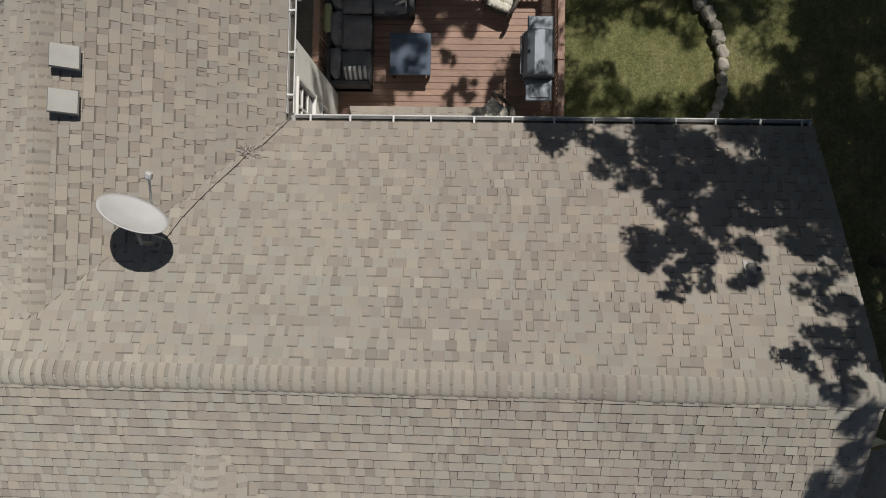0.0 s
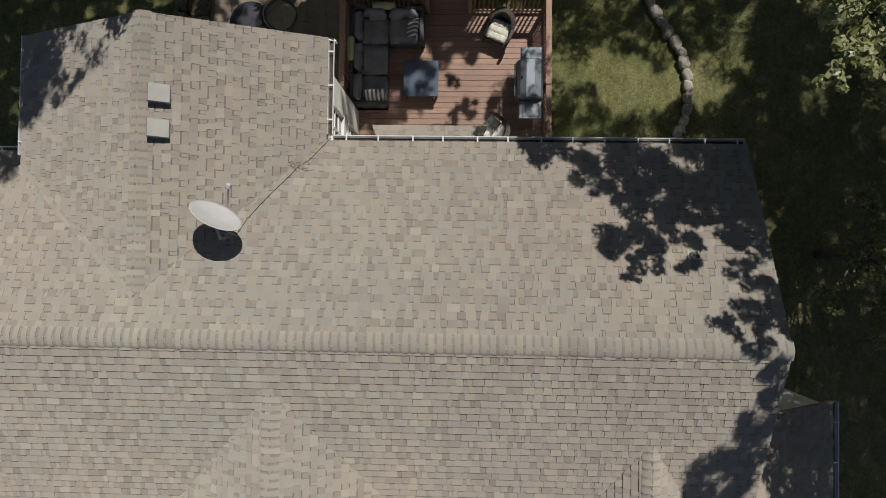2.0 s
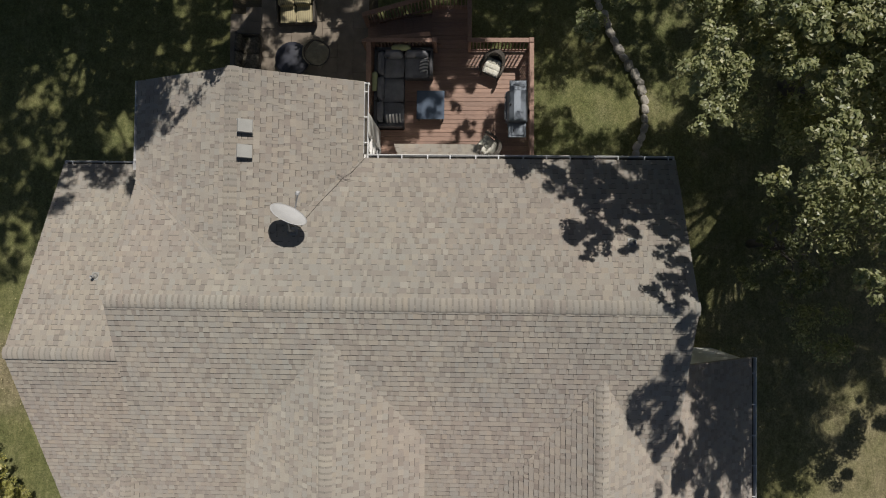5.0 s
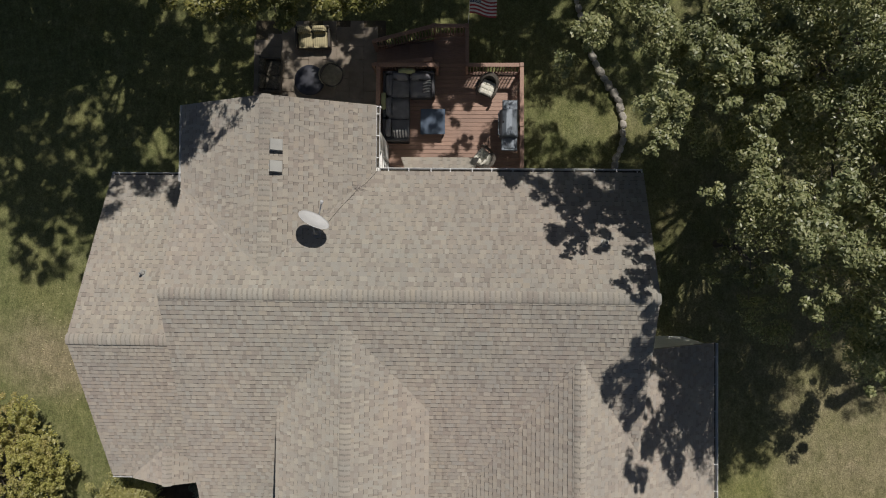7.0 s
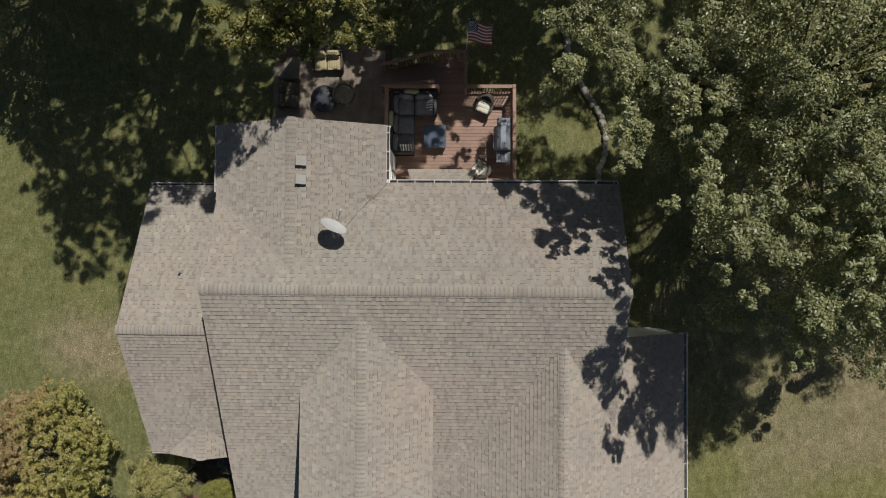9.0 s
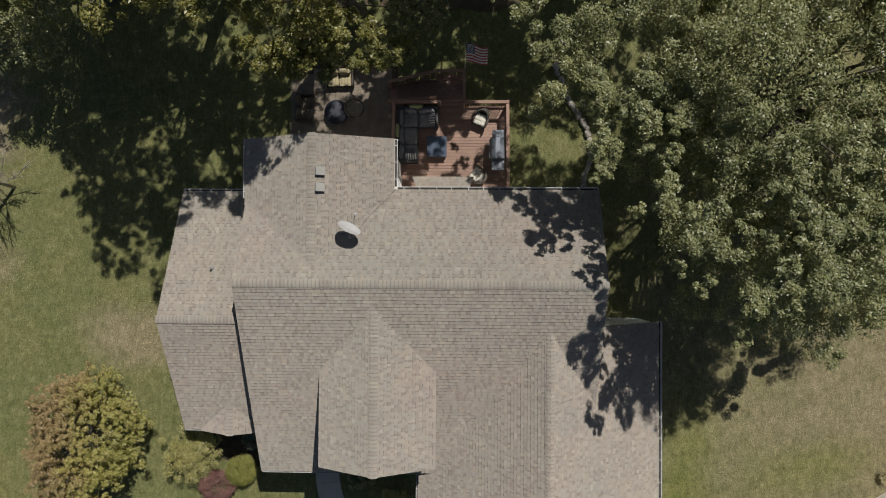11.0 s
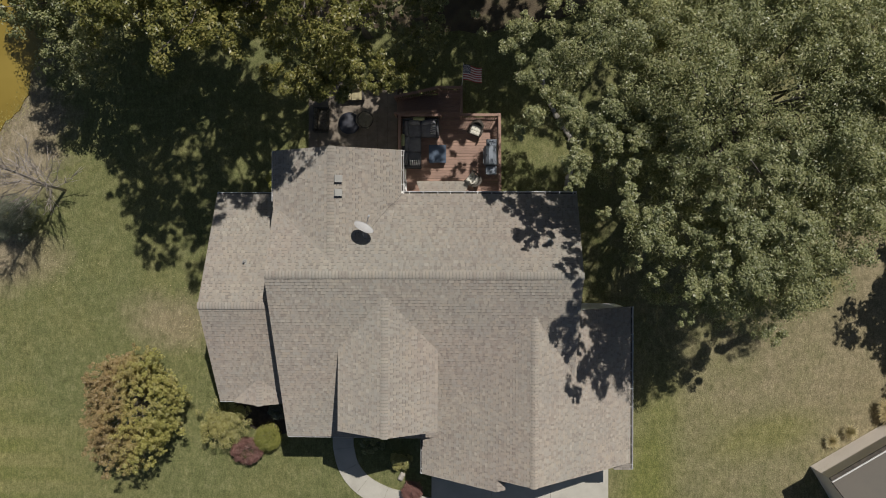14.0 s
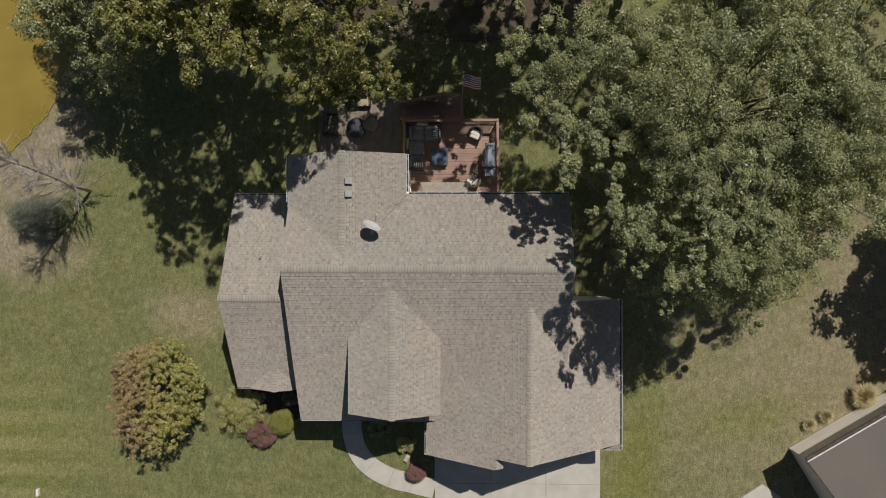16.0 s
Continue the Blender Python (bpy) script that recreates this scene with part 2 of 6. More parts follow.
def leaf_material(name, stops, gloss=0.40, turn=None):
    m, nt, b = material(name, gloss)
    rnd = nt.nodes.new("ShaderNodeNewGeometry").outputs["Random Per Island"]
    big = noise_tex(nt, coords(nt), 0.35, 3.0)
    c = ramp(nt, rnd, stops)
    if turn:  # part of the crown has turned colour
        split = nt.nodes.new("ShaderNodeSeparateXYZ")
        nt.links.new(coords(nt), split.inputs[0])
        side = nt.nodes.new("ShaderNodeMapRange")
        side.inputs["From Min"].default_value, side.inputs["From Max"].default_value = turn[1], turn[2]
        nt.links.new(split.outputs["X"], side.inputs["Value"])
        blend = nt.nodes.new("ShaderNodeMath")
        nt.links.new(side.outputs["Result"], blend.inputs[0])
        nt.links.new(noise_tex(nt, coords(nt), 1.1, 3.0), blend.inputs[1])
        where = ramp(nt, blend.outputs[0], [(0.50, (0, 0, 0)), (1.0, (0.65, 0.65, 0.65))])
        c = mix(nt, where, c, turn[0])
    c = mix(nt, 0.6, c, ramp(nt, big, [(0.3, (0.75, 0.80, 0.75)), (0.7, (1.2, 1.15, 1.0))]), "MULTIPLY")
    nt.links.new(c, b.inputs["Base Color"])
    b.inputs["Specular IOR Level"].default_value = 0.5
    # light that passes through the blades
    thin = nt.nodes.new("ShaderNodeBsdfTranslucent")
    nt.links.new(mix(nt, 1.0, c, (1.25, 1.25, 0.8), "MULTIPLY"), thin.inputs["Color"])
    both = nt.nodes.new("ShaderNodeMixShader")
    both.inputs["Fac"].default_value = 0.32
    nt.links.new(b.outputs[0], both.inputs[1])
    nt.links.new(thin.outputs[0], both.inputs[2])
    nt.links.new(both.outputs[0], nt.nodes["Material Output"].inputs["Surface"])
    return m


M_OAK = leaf_material("oak_leaves", [(0.0, (0.150, 0.175, 0.082)), (0.5, (0.255, 0.272, 0.134)), (0.85, (0.345, 0.350, 0.186)), (1.0, (0.45, 0.435, 0.26))])
M_MAPLE = leaf_material("yellow_green_leaves", [(0.0, (0.105, 0.115, 0.030)), (0.5, (0.190, 0.192, 0.056)), (0.85, (0.275, 0.255, 0.085)), (1.0, (0.37, 0.33, 0.13))])
M_AUTUMN = leaf_material("turning_leaves", [(0.0, (0.25, 0.25, 0.075)), (0.4, (0.35, 0.335, 0.105)), (0.8, (0.44, 0.405, 0.14)), (1.0, (0.52, 0.48, 0.21))], turn=((0.37, 0.235, 0.16), -13.0, -16.8))
M_BUSH = leaf_material("bush_leaves", [(0.0, (0.19, 0.20, 0.050)), (0.6, (0.31, 0.315, 0.080)), (1.0, (0.42, 0.39, 0.12))])
M_SPIKY = leaf_material("pale_bush_leaves", [(0.0, (0.26, 0.255, 0.085)), (0.6, (0.40, 0.375, 0.155)), (1.0, (0.55, 0.50, 0.27))])
M_RED = leaf_material("barberry_leaves", [(0.0, (0.19, 0.090, 0.085)), (0.6, (0.30, 0.155, 0.140)), (1.0, (0.40, 0.235, 0.20))])
M_BLUE = leaf_material("blue_spruce_needles", [(0.0, (0.09, 0.11, 0.085)), (0.6, (0.17, 0.19, 0.15)), (1.0, (0.26, 0.27, 0.21))])
M_STRAW = leaf_material("straw_grass", [(0.0, (0.34, 0.29, 0.16)), (0.6, (0.50, 0.43, 0.27)), (1.0, (0.64, 0.57, 0.40))], 0.7)
M_BARK = grainy("bark", [(0.3, (0.105, 0.092, 0.080)), (0.7, (0.22, 0.195, 0.17))], 6, 40, 0.95, bmp=0.8, dist=0.02, squash=(1, 1, 0.25))
M_TWIG = grainy("bare_twigs", [(0.3, (0.30, 0.26, 0.23)), (0.7, (0.46, 0.41, 0.37))], 4, 40, 0.95)


# ---- geometry helpers ----
class Geo:
    def __init__(self):
        self.v, self.f, self.m = [], [], []

    def poly(self, pts, mi=0):
        n = len(self.v)
        self.v += [tuple(p) for p in pts]
        self.f.append(tuple(range(n, n + len(pts))))
        self.m.append(mi)

    def add(self, verts, faces, mi=0, at=None):
        n = len(self.v)
        self.v += [tuple(at @ Vector(p)) for p in verts] if at else [tuple(p) for p in verts]
        self.f += [tuple(n + i for i in q) for q in faces]
        self.m += [mi] * len(faces)

    def box(self, c, s, at=None, mi=0, bev=0.0):
        """A box with chamfered upright and level edges where bev is given."""
        x, y, z = s[0] / 2, s[1] / 2, s[2] / 2
        if bev <= 0:
            vs = [(c[0] + i * x, c[1] + j * y, c[2] + k * z) for k in (-1, 1) for i, j in ((-1, -1), (1, -1), (1, 1), (-1, 1))]
            fs = [(3, 2, 1, 0), (4, 5, 6, 7), (0, 1, 5, 4), (1, 2, 6, 5), (2, 3, 7, 6), (3, 0, 4, 7)]
            self.add(vs, fs, mi, at)
            return
        bev = min(bev, 0.45 * min(s))
        rings = []
        for zz, ins in ((-z, bev), (-z + bev, 0), (z - bev, 0), (z, bev)):
            a, b_, q = x - ins, y - ins, bev * (0.7 if ins == 0 else 0.5)
            ring = [(-a + q, -b_), (a - q, -b_), (a, -b_ + q), (a, b_ - q), (a - q, b_), (-a + q, b_), (-a, b_ - q), (-a, -b_ + q)]
            rings.append([(c[0] + px, c[1] + py, c[2] + zz) for px, py in ring])
        vs = [p for r in rings for p in r]
        fs = [tuple(range(7, -1, -1)), tuple(range(24, 32))]
        for r in range(3):
            fs += [(8 * r + i, 8 * r + (i + 1) % 8, 8 * r + 8 + (i + 1) % 8, 8 * r + 8 + i) for i in range(8)]
        self.add(vs, fs, mi, at)

    def prism(self, pts, z0, z1, mi=0, at=None):
        n = len(pts)
        vs = [(p[0], p[1], z0) for p in pts] + [(p[0], p[1], z1) for p in pts]
        fs = [tuple(range(n - 1, -1, -1)), tuple(range(n, 2 * n))] + [(i, (i + 1) % n, n + (i + 1) % n, n + i) for i in range(n)]
        self.add(vs, fs, mi, at)

    def tube(self, path, radii, n=8, mi=0, at=None, cap=True):
        path = [Vector(p) for p in path]
        if isinstance(radii, (int, float)):
            radii = [radii] * len(path)
        vs, fs = [], []
        for i, p in enumerate(path):
            d = (path[min(i + 1, len(path) - 1)] - path[max(i - 1, 0)]).normalized()
            a = d.cross(Vector((0, 0, 1)) if abs(d.z) < 0.9 else Vector((1, 0, 0))).normalized()
            b_ = d.cross(a)
            vs += [p + radii[i] * (math.cos(t) * a + math.sin(t) * b_) for t in [2 * math.pi * k / n for k in range(n)]]
        for i in range(len(path) - 1):
            fs += [(n * i + k, n * i + (k + 1) % n, n * (i + 1) + (k + 1) % n, n * (i + 1) + k) for k in range(n)]
        if cap:
            fs += [tuple(range(n - 1, -1, -1)), tuple(range(n * (len(path) - 1), n * len(path)))]
        self.add(vs, fs, mi, at)

    def lathe(self, prof, n=20, at=None, mi=0):
        """A turned body from (radius, height) pairs."""
        vs = [(r * math.cos(2 * math.pi * k / n), r * math.sin(2 * math.pi * k / n), z) for r, z in prof for k in range(n)]
        fs = [(n * i + k, n * i + (k + 1) % n, n * (i + 1) + (k + 1) % n, n * (i + 1) + k) for i in range(len(prof) - 1) for k in range(n)]
        fs += [tuple(range(n - 1, -1, -1)), tuple(range(n * (len(prof) - 1), n * len(prof)))]
        self.add(vs, fs, mi, at)

    def mesh(self, name, mats, smooth=False):
        me = bpy.data.meshes.new(name)
        me.from_pydata(self.v, [], self.f)
        for m in mats if isinstance(mats, (list, tuple)) else [mats]:
            me.materials.append(m)
        if any(self.m):
            me.polygons.foreach_set("material_index", self.m)
        if smooth:
            me.polygons.foreach_set("use_smooth", [True] * len(self.f))
        me.update()
        return me


def thing(name, at=(0, 0, 0), label="", category="", group="", kind="", turn=0.0):
    ob = new(name)
    ob.empty_display_size = 0.2
    ob.matrix_world = pose(*at, 0, 0, turn)
    return tagged(ob, label, category, group, kind)


def part(name, geo, mats, parent, label="", smooth=False, kind=""):
    ob = new(name, geo.mesh(name, mats, smooth))
    ob.parent = parent
    return tagged(ob, label, kind=kind)


def solo(name, geo, mats, label="", category="", group="", kind="", smooth=False, at=None):
    ob = new(name, geo.mesh(name, mats, smooth))
    if at is not None:
        ob.matrix_world = at
    return tagged(ob, label, category, group, kind)


def one(fn, *a, **k):
    g = Geo()
    fn(g, *a, **k)
    return g


def boxgeo(c, s, at=None, bev=0.0):
    g = Geo()
    g.box(c, s, at, 0, bev)
    return g


def tubegeo(path, r, n=8):
    g = Geo()
    g.tube(path, r, n)
    return g

# ---- ground ----
g = Geo()
R_G = 900.0
ticks = sorted({round(s * R_G * (i / 24) ** 2.6, 3) for i in range(25) for s in (-1, 1)})
for yy in ticks:
    for xx in ticks:
        g.v.append((xx, yy, 0.04 * noise.noise(Vector((xx * 0.13, yy * 0.13, 0))) - 0.04 if abs(xx) < 60 and abs(yy) < 60 else -0.05))
n_t = len(ticks)
for j in range(n_t - 1):
    for i in range(n_t - 1):
        g.f.append((j * n_t + i, j * n_t + i + 1, (j + 1) * n_t + i + 1, (j + 1) * n_t + i))
        g.m.append(0)
solo("ground", g, M_LAWN, "mown lawn, green with dry straw-coloured patches", "lawn", kind="structure", smooth=True)


def blob(cx, cy, rx, ry, n=40, rough=0.12, seed=0.0, turn=0.0):
    pts = []
    for k in range(n):
        a = 2 * math.pi * k / n
        r = 1 + rough * 2 * noise.noise(Vector((1.3 * math.cos(a) + seed, 1.3 * math.sin(a), seed)))
        r += rough * 0.28 * noise.noise(Vector((9 * math.cos(a), 9 * math.sin(a) + seed, seed))) + rough * 0.2 * noise.noise(Vector((31 * math.cos(a), 31 * math.sin(a) + seed, seed)))
        x, y = rx * r * math.cos(a), ry * r * math.sin(a)
        pts.append((cx + x * math.cos(turn) - y * math.sin(turn), cy + x * math.sin(turn) + y * math.cos(turn)))
    return pts


def sheet(name, pts, z0, z1, mat, label, category):
    gg = Geo()
    gg.prism(pts, z0, z1)
    return solo(name, gg, mat, label, category, kind="structure")


M_WATER, nt, b = material("brown_pond_water", 0.12)
c = ramp(nt, noise_tex(nt, coords(nt), 0.25, 3.0), [(0.3, (0.205, 0.148, 0.030)), (0.7, (0.270, 0.200, 0.045))])
nt.links.new(c, b.inputs["Base Color"])
bump(nt, b, noise_tex(nt, coords(nt), 5.0, 3.0), 0.08, 0.02)
sheet("water", blob(-31.2, 10.4, 10.6, 10.6, 220, 0.12, 2.0), -0.3, 0.012, M_WATER, "still brown-yellow pond water", "pond")
sheet("woodland_floor", blob(-3.0, 18.0, 20.0, 8.6, 220, 0.14, 6.0), -0.3, 0.012, M_LITTER, "brown leaf litter and earth under the trees", "forest floor")
sheet("mulch_bed", blob(-7.5, -11.2, 1.9, 1.3, 36, 0.1, 4.0), -0.2, 0.02, M_MULCH, "dark mulched planting bed along the front wall", "flower bed")

# driveway slabs and the curved entry walk
drive = thing("driveway", (0, 0, 0), "pale concrete driveway of large square slabs with joints", "driveway", kind="structure")
for i, (x0, x1) in enumerate([(1.05, 4.25), (4.26, 7.36), (7.37, 10.42)]):
    for j in range(5):
        y1 = -12.0 - 0.01 if j == 0 else -16.15 - 3.1 * (j - 1)
        y0 = -16.14 if j == 0 else y1 - 3.09
        part("slab", boxgeo(((x0 + x1) / 2, (y0 + y1) / 2, -0.035), (x1 - x0, y1 - y0, 0.15), None, 0.012), M_CONCRETE, drive)
walkway = thing("walkway", (0, 0, 0), "curved pale concrete entry walk with joints", "path", kind="structure")
centre = [(-3.70, -11.2), (-3.70, -12.4), (-3.66, -13.3), (-3.36, -14.35), (-2.62, -15.25), (-1.45, -15.88), (-0.25, -16.18), (1.04, -16.48)]
dense = []
for i in range(len(centre) - 1):
    p0, p1, p2, p3 = (Vector(centre[max(0, min(len(centre) - 1, i + d))]) for d in (-1, 0, 1, 2))
    for k in range(6):
        s = k / 6
        dense.append(0.5 * (2 * p1 + (p2 - p0) * s + (2 * p0 - 5 * p1 + 4 * p2 - p3) * s * s + (3 * p1 - p0 - 3 * p2 + p3) * s ** 3))
dense.append(Vector(centre[-1]))
left, right = [], []
for i, p in enumerate(dense):
    d = (dense[min(i + 1, len(dense) - 1)] - dense[max(i - 1, 0)]).normalized()
    w = 0.56
    left.append(p + w * Vector((-d.y, d.x)))
    right.append(p - w * Vector((-d.y, d.x)))
for i in range(0, len(dense) - 1, 6):
    q = Geo()
    q.prism([*[tuple(p) for p in right[i:i + 7]], *[tuple(p) for p in reversed(left[i:i + 7])]], -0.1, 0.045)
    cx = sum((p for p in dense[i:i + 7]), Vector((0, 0))) / 7
    q.v = [(cx.x + (a - cx.x) * 0.993, cx.y + (b_ - cx.y) * 0.993, z) for a, b_, z in q.v]
    part("slab", q, M_CONCRETE, walkway)

# ---- house ----
house = thing("house", (0, 0, 0), "one-storey house with many gabled tan shingle roofs and white gutters", "house")
K = 0.475
EXPO = 0.143
rs = random.Random(5)


class Plane:
    """A roof plane z = a x + b y + c over a plan polygon."""

    def __init__(self, a, b_, c_, pts):
        self.a, self.b, self.c = a, b_, c_
        up = Vector((a, b_, a * a + b_ * b_)).normalized()
        nrm = Vector((-a, -b_, 1)).normalized()
        u = up.cross(nrm)
        self.u, self.v, self.n = u, up, nrm
        self.pts = pts
        self.o = Vector((pts[0][0], pts[0][1], self.z(*pts[0])))
        uv = [self.uv(*p) for p in pts]
        v0 = min(q[1] for q in uv)
        self.o = self.o + up * v0
        self.poly = [self.uv(*p) for p in pts]
        self.top = max(q[1] for q in self.poly)

    def z(self, x, y):
        return self.a * x + self.b * y + self.c

    def uv(self, x, y):
        d = Vector((x, y, self.z(x, y))) - self.o
        return d.dot(self.u), d.dot(self.v)

    def at(self, u, v, h=0.0):
        return self.o + self.u * u + self.v * v + self.n * h

    def spans(self, v):
        """The stretches of the course line at v that lie on the plane."""
        v = min(max(v, 1e-4), self.top - 1e-4)
        cuts = []
        for (u0, v0), (u1, v1) in zip(self.poly, self.poly[1:] + self.poly[:1]):
            if (v0 <= v) != (v1 <= v):
                cuts.append(u0 + (u1 - u0) * (v - v0) / (v1 - v0))
        cuts.sort()
        return list(zip(cuts[::2], cuts[1::2]))


def tab_verts(pl, lo0, lo1, hi0, hi1, v0, v1, hb, band):
    """One shingle tab: a wedge that is thick at its butt edge, with a printed shadow band at its top where band is set."""
    ht = 0.002
    vm = v1 - (0.030 if band else 0.0)
    s = (vm - v0) / (v1 - v0)
    m0, m1, hm = lo0 + (hi0 - lo0) * s, lo1 + (hi1 - lo1) * s, hb + (ht - hb) * s
    vs = [pl.at(lo0, v0, -0.004), pl.at(lo1, v0, -0.004), pl.at(lo0, v0, hb), pl.at(lo1, v0, hb), pl.at(m0, vm, hm), pl.at(m1, vm, hm), pl.at(hi0, v1, -0.004), pl.at(hi1, v1, -0.004)]
    fs = [(0, 1, 3, 2), (2, 3, 5, 4), (0, 2, 4, 6), (1, 7, 5, 3)]
    top = 2 if band else 0
    ms = [top] * 4
    if band:
        vs += [pl.at(hi0, v1, ht), pl.at(hi1, v1, ht)]
        fs += [(4, 5, 9, 8)]
        ms += [1]
    return vs, fs, ms


def shingle(pl, roof, singles=None):
    """Covers a plane with courses of laminated tabs. singles: a stretch (x0, x1, y0, y1) in which each tab is a part of its own."""
    geo = Geo()
    pool = {}
    count = 0
    n = int(pl.top / EXPO) + 1
    for i in range(n):
        v0, v1 = i * EXPO, min((i + 1) * EXPO + 0.004, pl.top)
        if v1 - v0 < 0.02:
            continue
        lo, hi = pl.spans(v0 + 1e-3), pl.spans(v1 - 1e-3)
        for k, (a, b_) in enumerate(lo):
            c0, c1 = hi[k] if k < len(hi) else (a, b_)
            a2, b2 = min(a, c0), max(b_, c1)
            u = a2 - rs.uniform(0.0, 0.2)
            raised = rs.random() < 0.5
            while u < b2:
                w = rs.choice((0.08, 0.11, 0.13, 0.15, 0.17, 0.19, 0.22)) if raised else rs.choice((0.05, 0.07, 0.09, 0.11, 0.14))
                l0, l1 = max(u, a), min(u + w, b_)
                t0, t1 = max(u + rs.uniform(-0.012, 0.012), c0), min(u + w + rs.uniform(-0.008, 0.008), c1)
                if l1 - l0 > 0.012 or t1 - t0 > 0.012:
                    l1, t1 = max(l0, l1), max(t0, t1)
                    l0, t0 = min(l0, l1), min(t0, t1)
                    hb = (0.019 if raised else 0.012) + rs.uniform(-0.001, 0.0015)
                    whole = abs(l1 - l0 - w) < 1e-4 and abs(t1 - t0 - w) < 0.025
                    p = pl.at((l0 + l1) / 2, v0)
                    if singles and whole and count < 290 and singles[0] < p.x < singles[1] and singles[2] < p.y < singles[3]:
                        key = (w, raised)
                        if key not in pool:
                            gq = Geo()
                            loc = Plane(0, 0.0001, 0, [(0, 0), (1, 0), (1, 1), (0, 1)])
                            vs, fs, ms = tab_verts(loc, 0, w - 0.0015, 0, w - 0.0015, 0, EXPO + 0.004, hb, not raised)
                            gq.add([(loc.u.dot(q - loc.o), loc.v.dot(q - loc.o), loc.n.dot(q - loc.o)) for q in vs], fs)
                            gq.m = ms
                            pool[key] = gq.mesh("shingle", [M_TAB_ONE, M_BAND, M_LOW_ONE])
                        ob = new("shingle", pool[key])
                        rot = Matrix((pl.u, pl.v, pl.n)).transposed().to_4x4()
                        ob.matrix_world = Matrix.Translation(pl.at(l0, v0)) @ rot
                        ob.parent = roof
                        count += 1
                    else:
                        vs, fs, ms = tab_verts(pl, l0, l1 - 0.0015, t0, t1 - 0.0015, v0, v1, hb, not raised)
                        geo.add(vs, fs)
                        geo.m[-len(ms):] = ms
                u += w
                if rs.random() < 0.82:
                    raised = not raised
    part("shingle_layer", geo, [M_TAB, M_BAND, M_LOW], roof, kind="stuff")


def roof_slab(planes, name_label, singles=None):
    geo = Geo()
    for pl in planes:
        top = [pl.at(u, v, -0.005) for u, v in pl.poly]
        low = [p - Vector((0, 0, 0.14)) for p in top]
        n = len(top)
        geo.add(top + low, [tuple(range(n)), tuple(range(2 * n - 1, n - 1, -1))] + [(i, n + i, n + (i + 1) % n, (i + 1) % n) for i in range(n)])
    roof = part("roof", geo, M_UNDER, house, name_label)
    for k, pl in enumerate(planes):
        shingle(pl, roof, singles if k == 0 else None)
    return roof


main_n = Plane(0, -K, 7.18 - K * 3.74, [(7.76, -0.13), (7.76, -3.74), (-5.84, -3.74), (-5.84, -0.757), (-3.06, -3.079), (-0.13, -0.13)])
main_s = Plane(0, K, 7.18 + K * 3.74, [(-5.80, -11.68), (1.33, -11.68), (5.80, -5.467), (7.76, -8.458), (7.76, -3.74), (-5.84, -3.74)])
gab_e = Plane(-0.48, 0, 6.866 - 0.48 * 3.06, [(-0.13, -0.13), (-0.13, 1.85), (-3.06, 1.80), (-3.06, -3.079)])
gab_w = Plane(0.41, 0, 6.866 + 0.41 * 3.06, [(-3.06, 1.80), (-5.86, 1.77), (-5.86, -0.68), (-3.06, -3.079)])
wing_n = Plane(0, -0.45, 5.4 - 0.45 * 5.24, [(-5.75, 0.04), (-9.42, 0.04), (-9.42, -5.24), (-5.75, -5.24)])
KW = 0.575
wing_s = Plane(0, KW, 5.4 + KW * 5.24, [(-9.42, -10.2), (-8.72, -10.2), (-7.25, -8.95), (-5.75, -10.2), (-5.75, -5.24), (-9.42, -5.24)])
porch_w = Plane(0.5, 0, 3.27 + 0.5 * 7.25, [(-8.72, -10.29), (-7.25, -10.29), (-7.25, -8.95), (-8.72, -10.2)])
porch_e = Plane(-0.5, 0, 3.27 - 0.5 * 7.25, [(-7.25, -10.29), (-5.75, -10.29), (-5.75, -10.2), (-7.25, -8.95)])
KC, KD = 0.53, 0.66
cen_w = Plane(KC, 0, 6.75 + KC * 0.72, [(-2.94, -10.82), (-0.72, -10.82), (-0.72, -4.65), (-2.94, -7.1)])
cen_e = Plane(-KC, 0, 6.75 - KC * 0.72, [(-0.72, -10.82), (1.54, -10.82), (1.54, -7.1), (-0.72, -4.65)])
KE = 0.725
gar_e = Plane(-KE, 0, 6.36 + KE * 5.80, [(5.80, -13.03), (10.87, -13.03), (10.87, -5.4), (7.3, -5.4), (5.80, -5.45)])
gar_w = Plane(KD, 0, 6.36 - KD * 5.80, [(0.72, -13.58), (4.2, -13.58), (4.2, -13.03), (5.80, -13.03), (5.80, -5.467), (1.33, -11.68), (0.72, -11.68)])
nib_z = 6.36 - KD * 1.6
nib_e = Plane(-KD, 0, nib_z + KD * 4.2, [(4.2, -13.58), (4.62, -13.58), (4.62, -13.03), (4.2, -13.03)])
ret_s = Plane(0, 0.42, 2.70 + 0.42 * 13.36, [(9.75, -13.02), (10.1, -13.36), (10.87, -13.36), (10.87, -13.02)])
TAN = "laminated asphalt shingles in mixed tan and grey"
roof_main = roof_slab([main_n, main_s], TAN, (-0.2, 6.0, -3.0, -1.45))
roof_gable = roof_slab([gab_e, gab_w], TAN)
roof_wing = roof_slab([wing_n, wing_s, porch_w, porch_e], TAN)
roof_centre = roof_slab([cen_w, cen_e], TAN)
roof_garage = roof_slab([gar_e, gar_w, nib_e, ret_s], TAN)


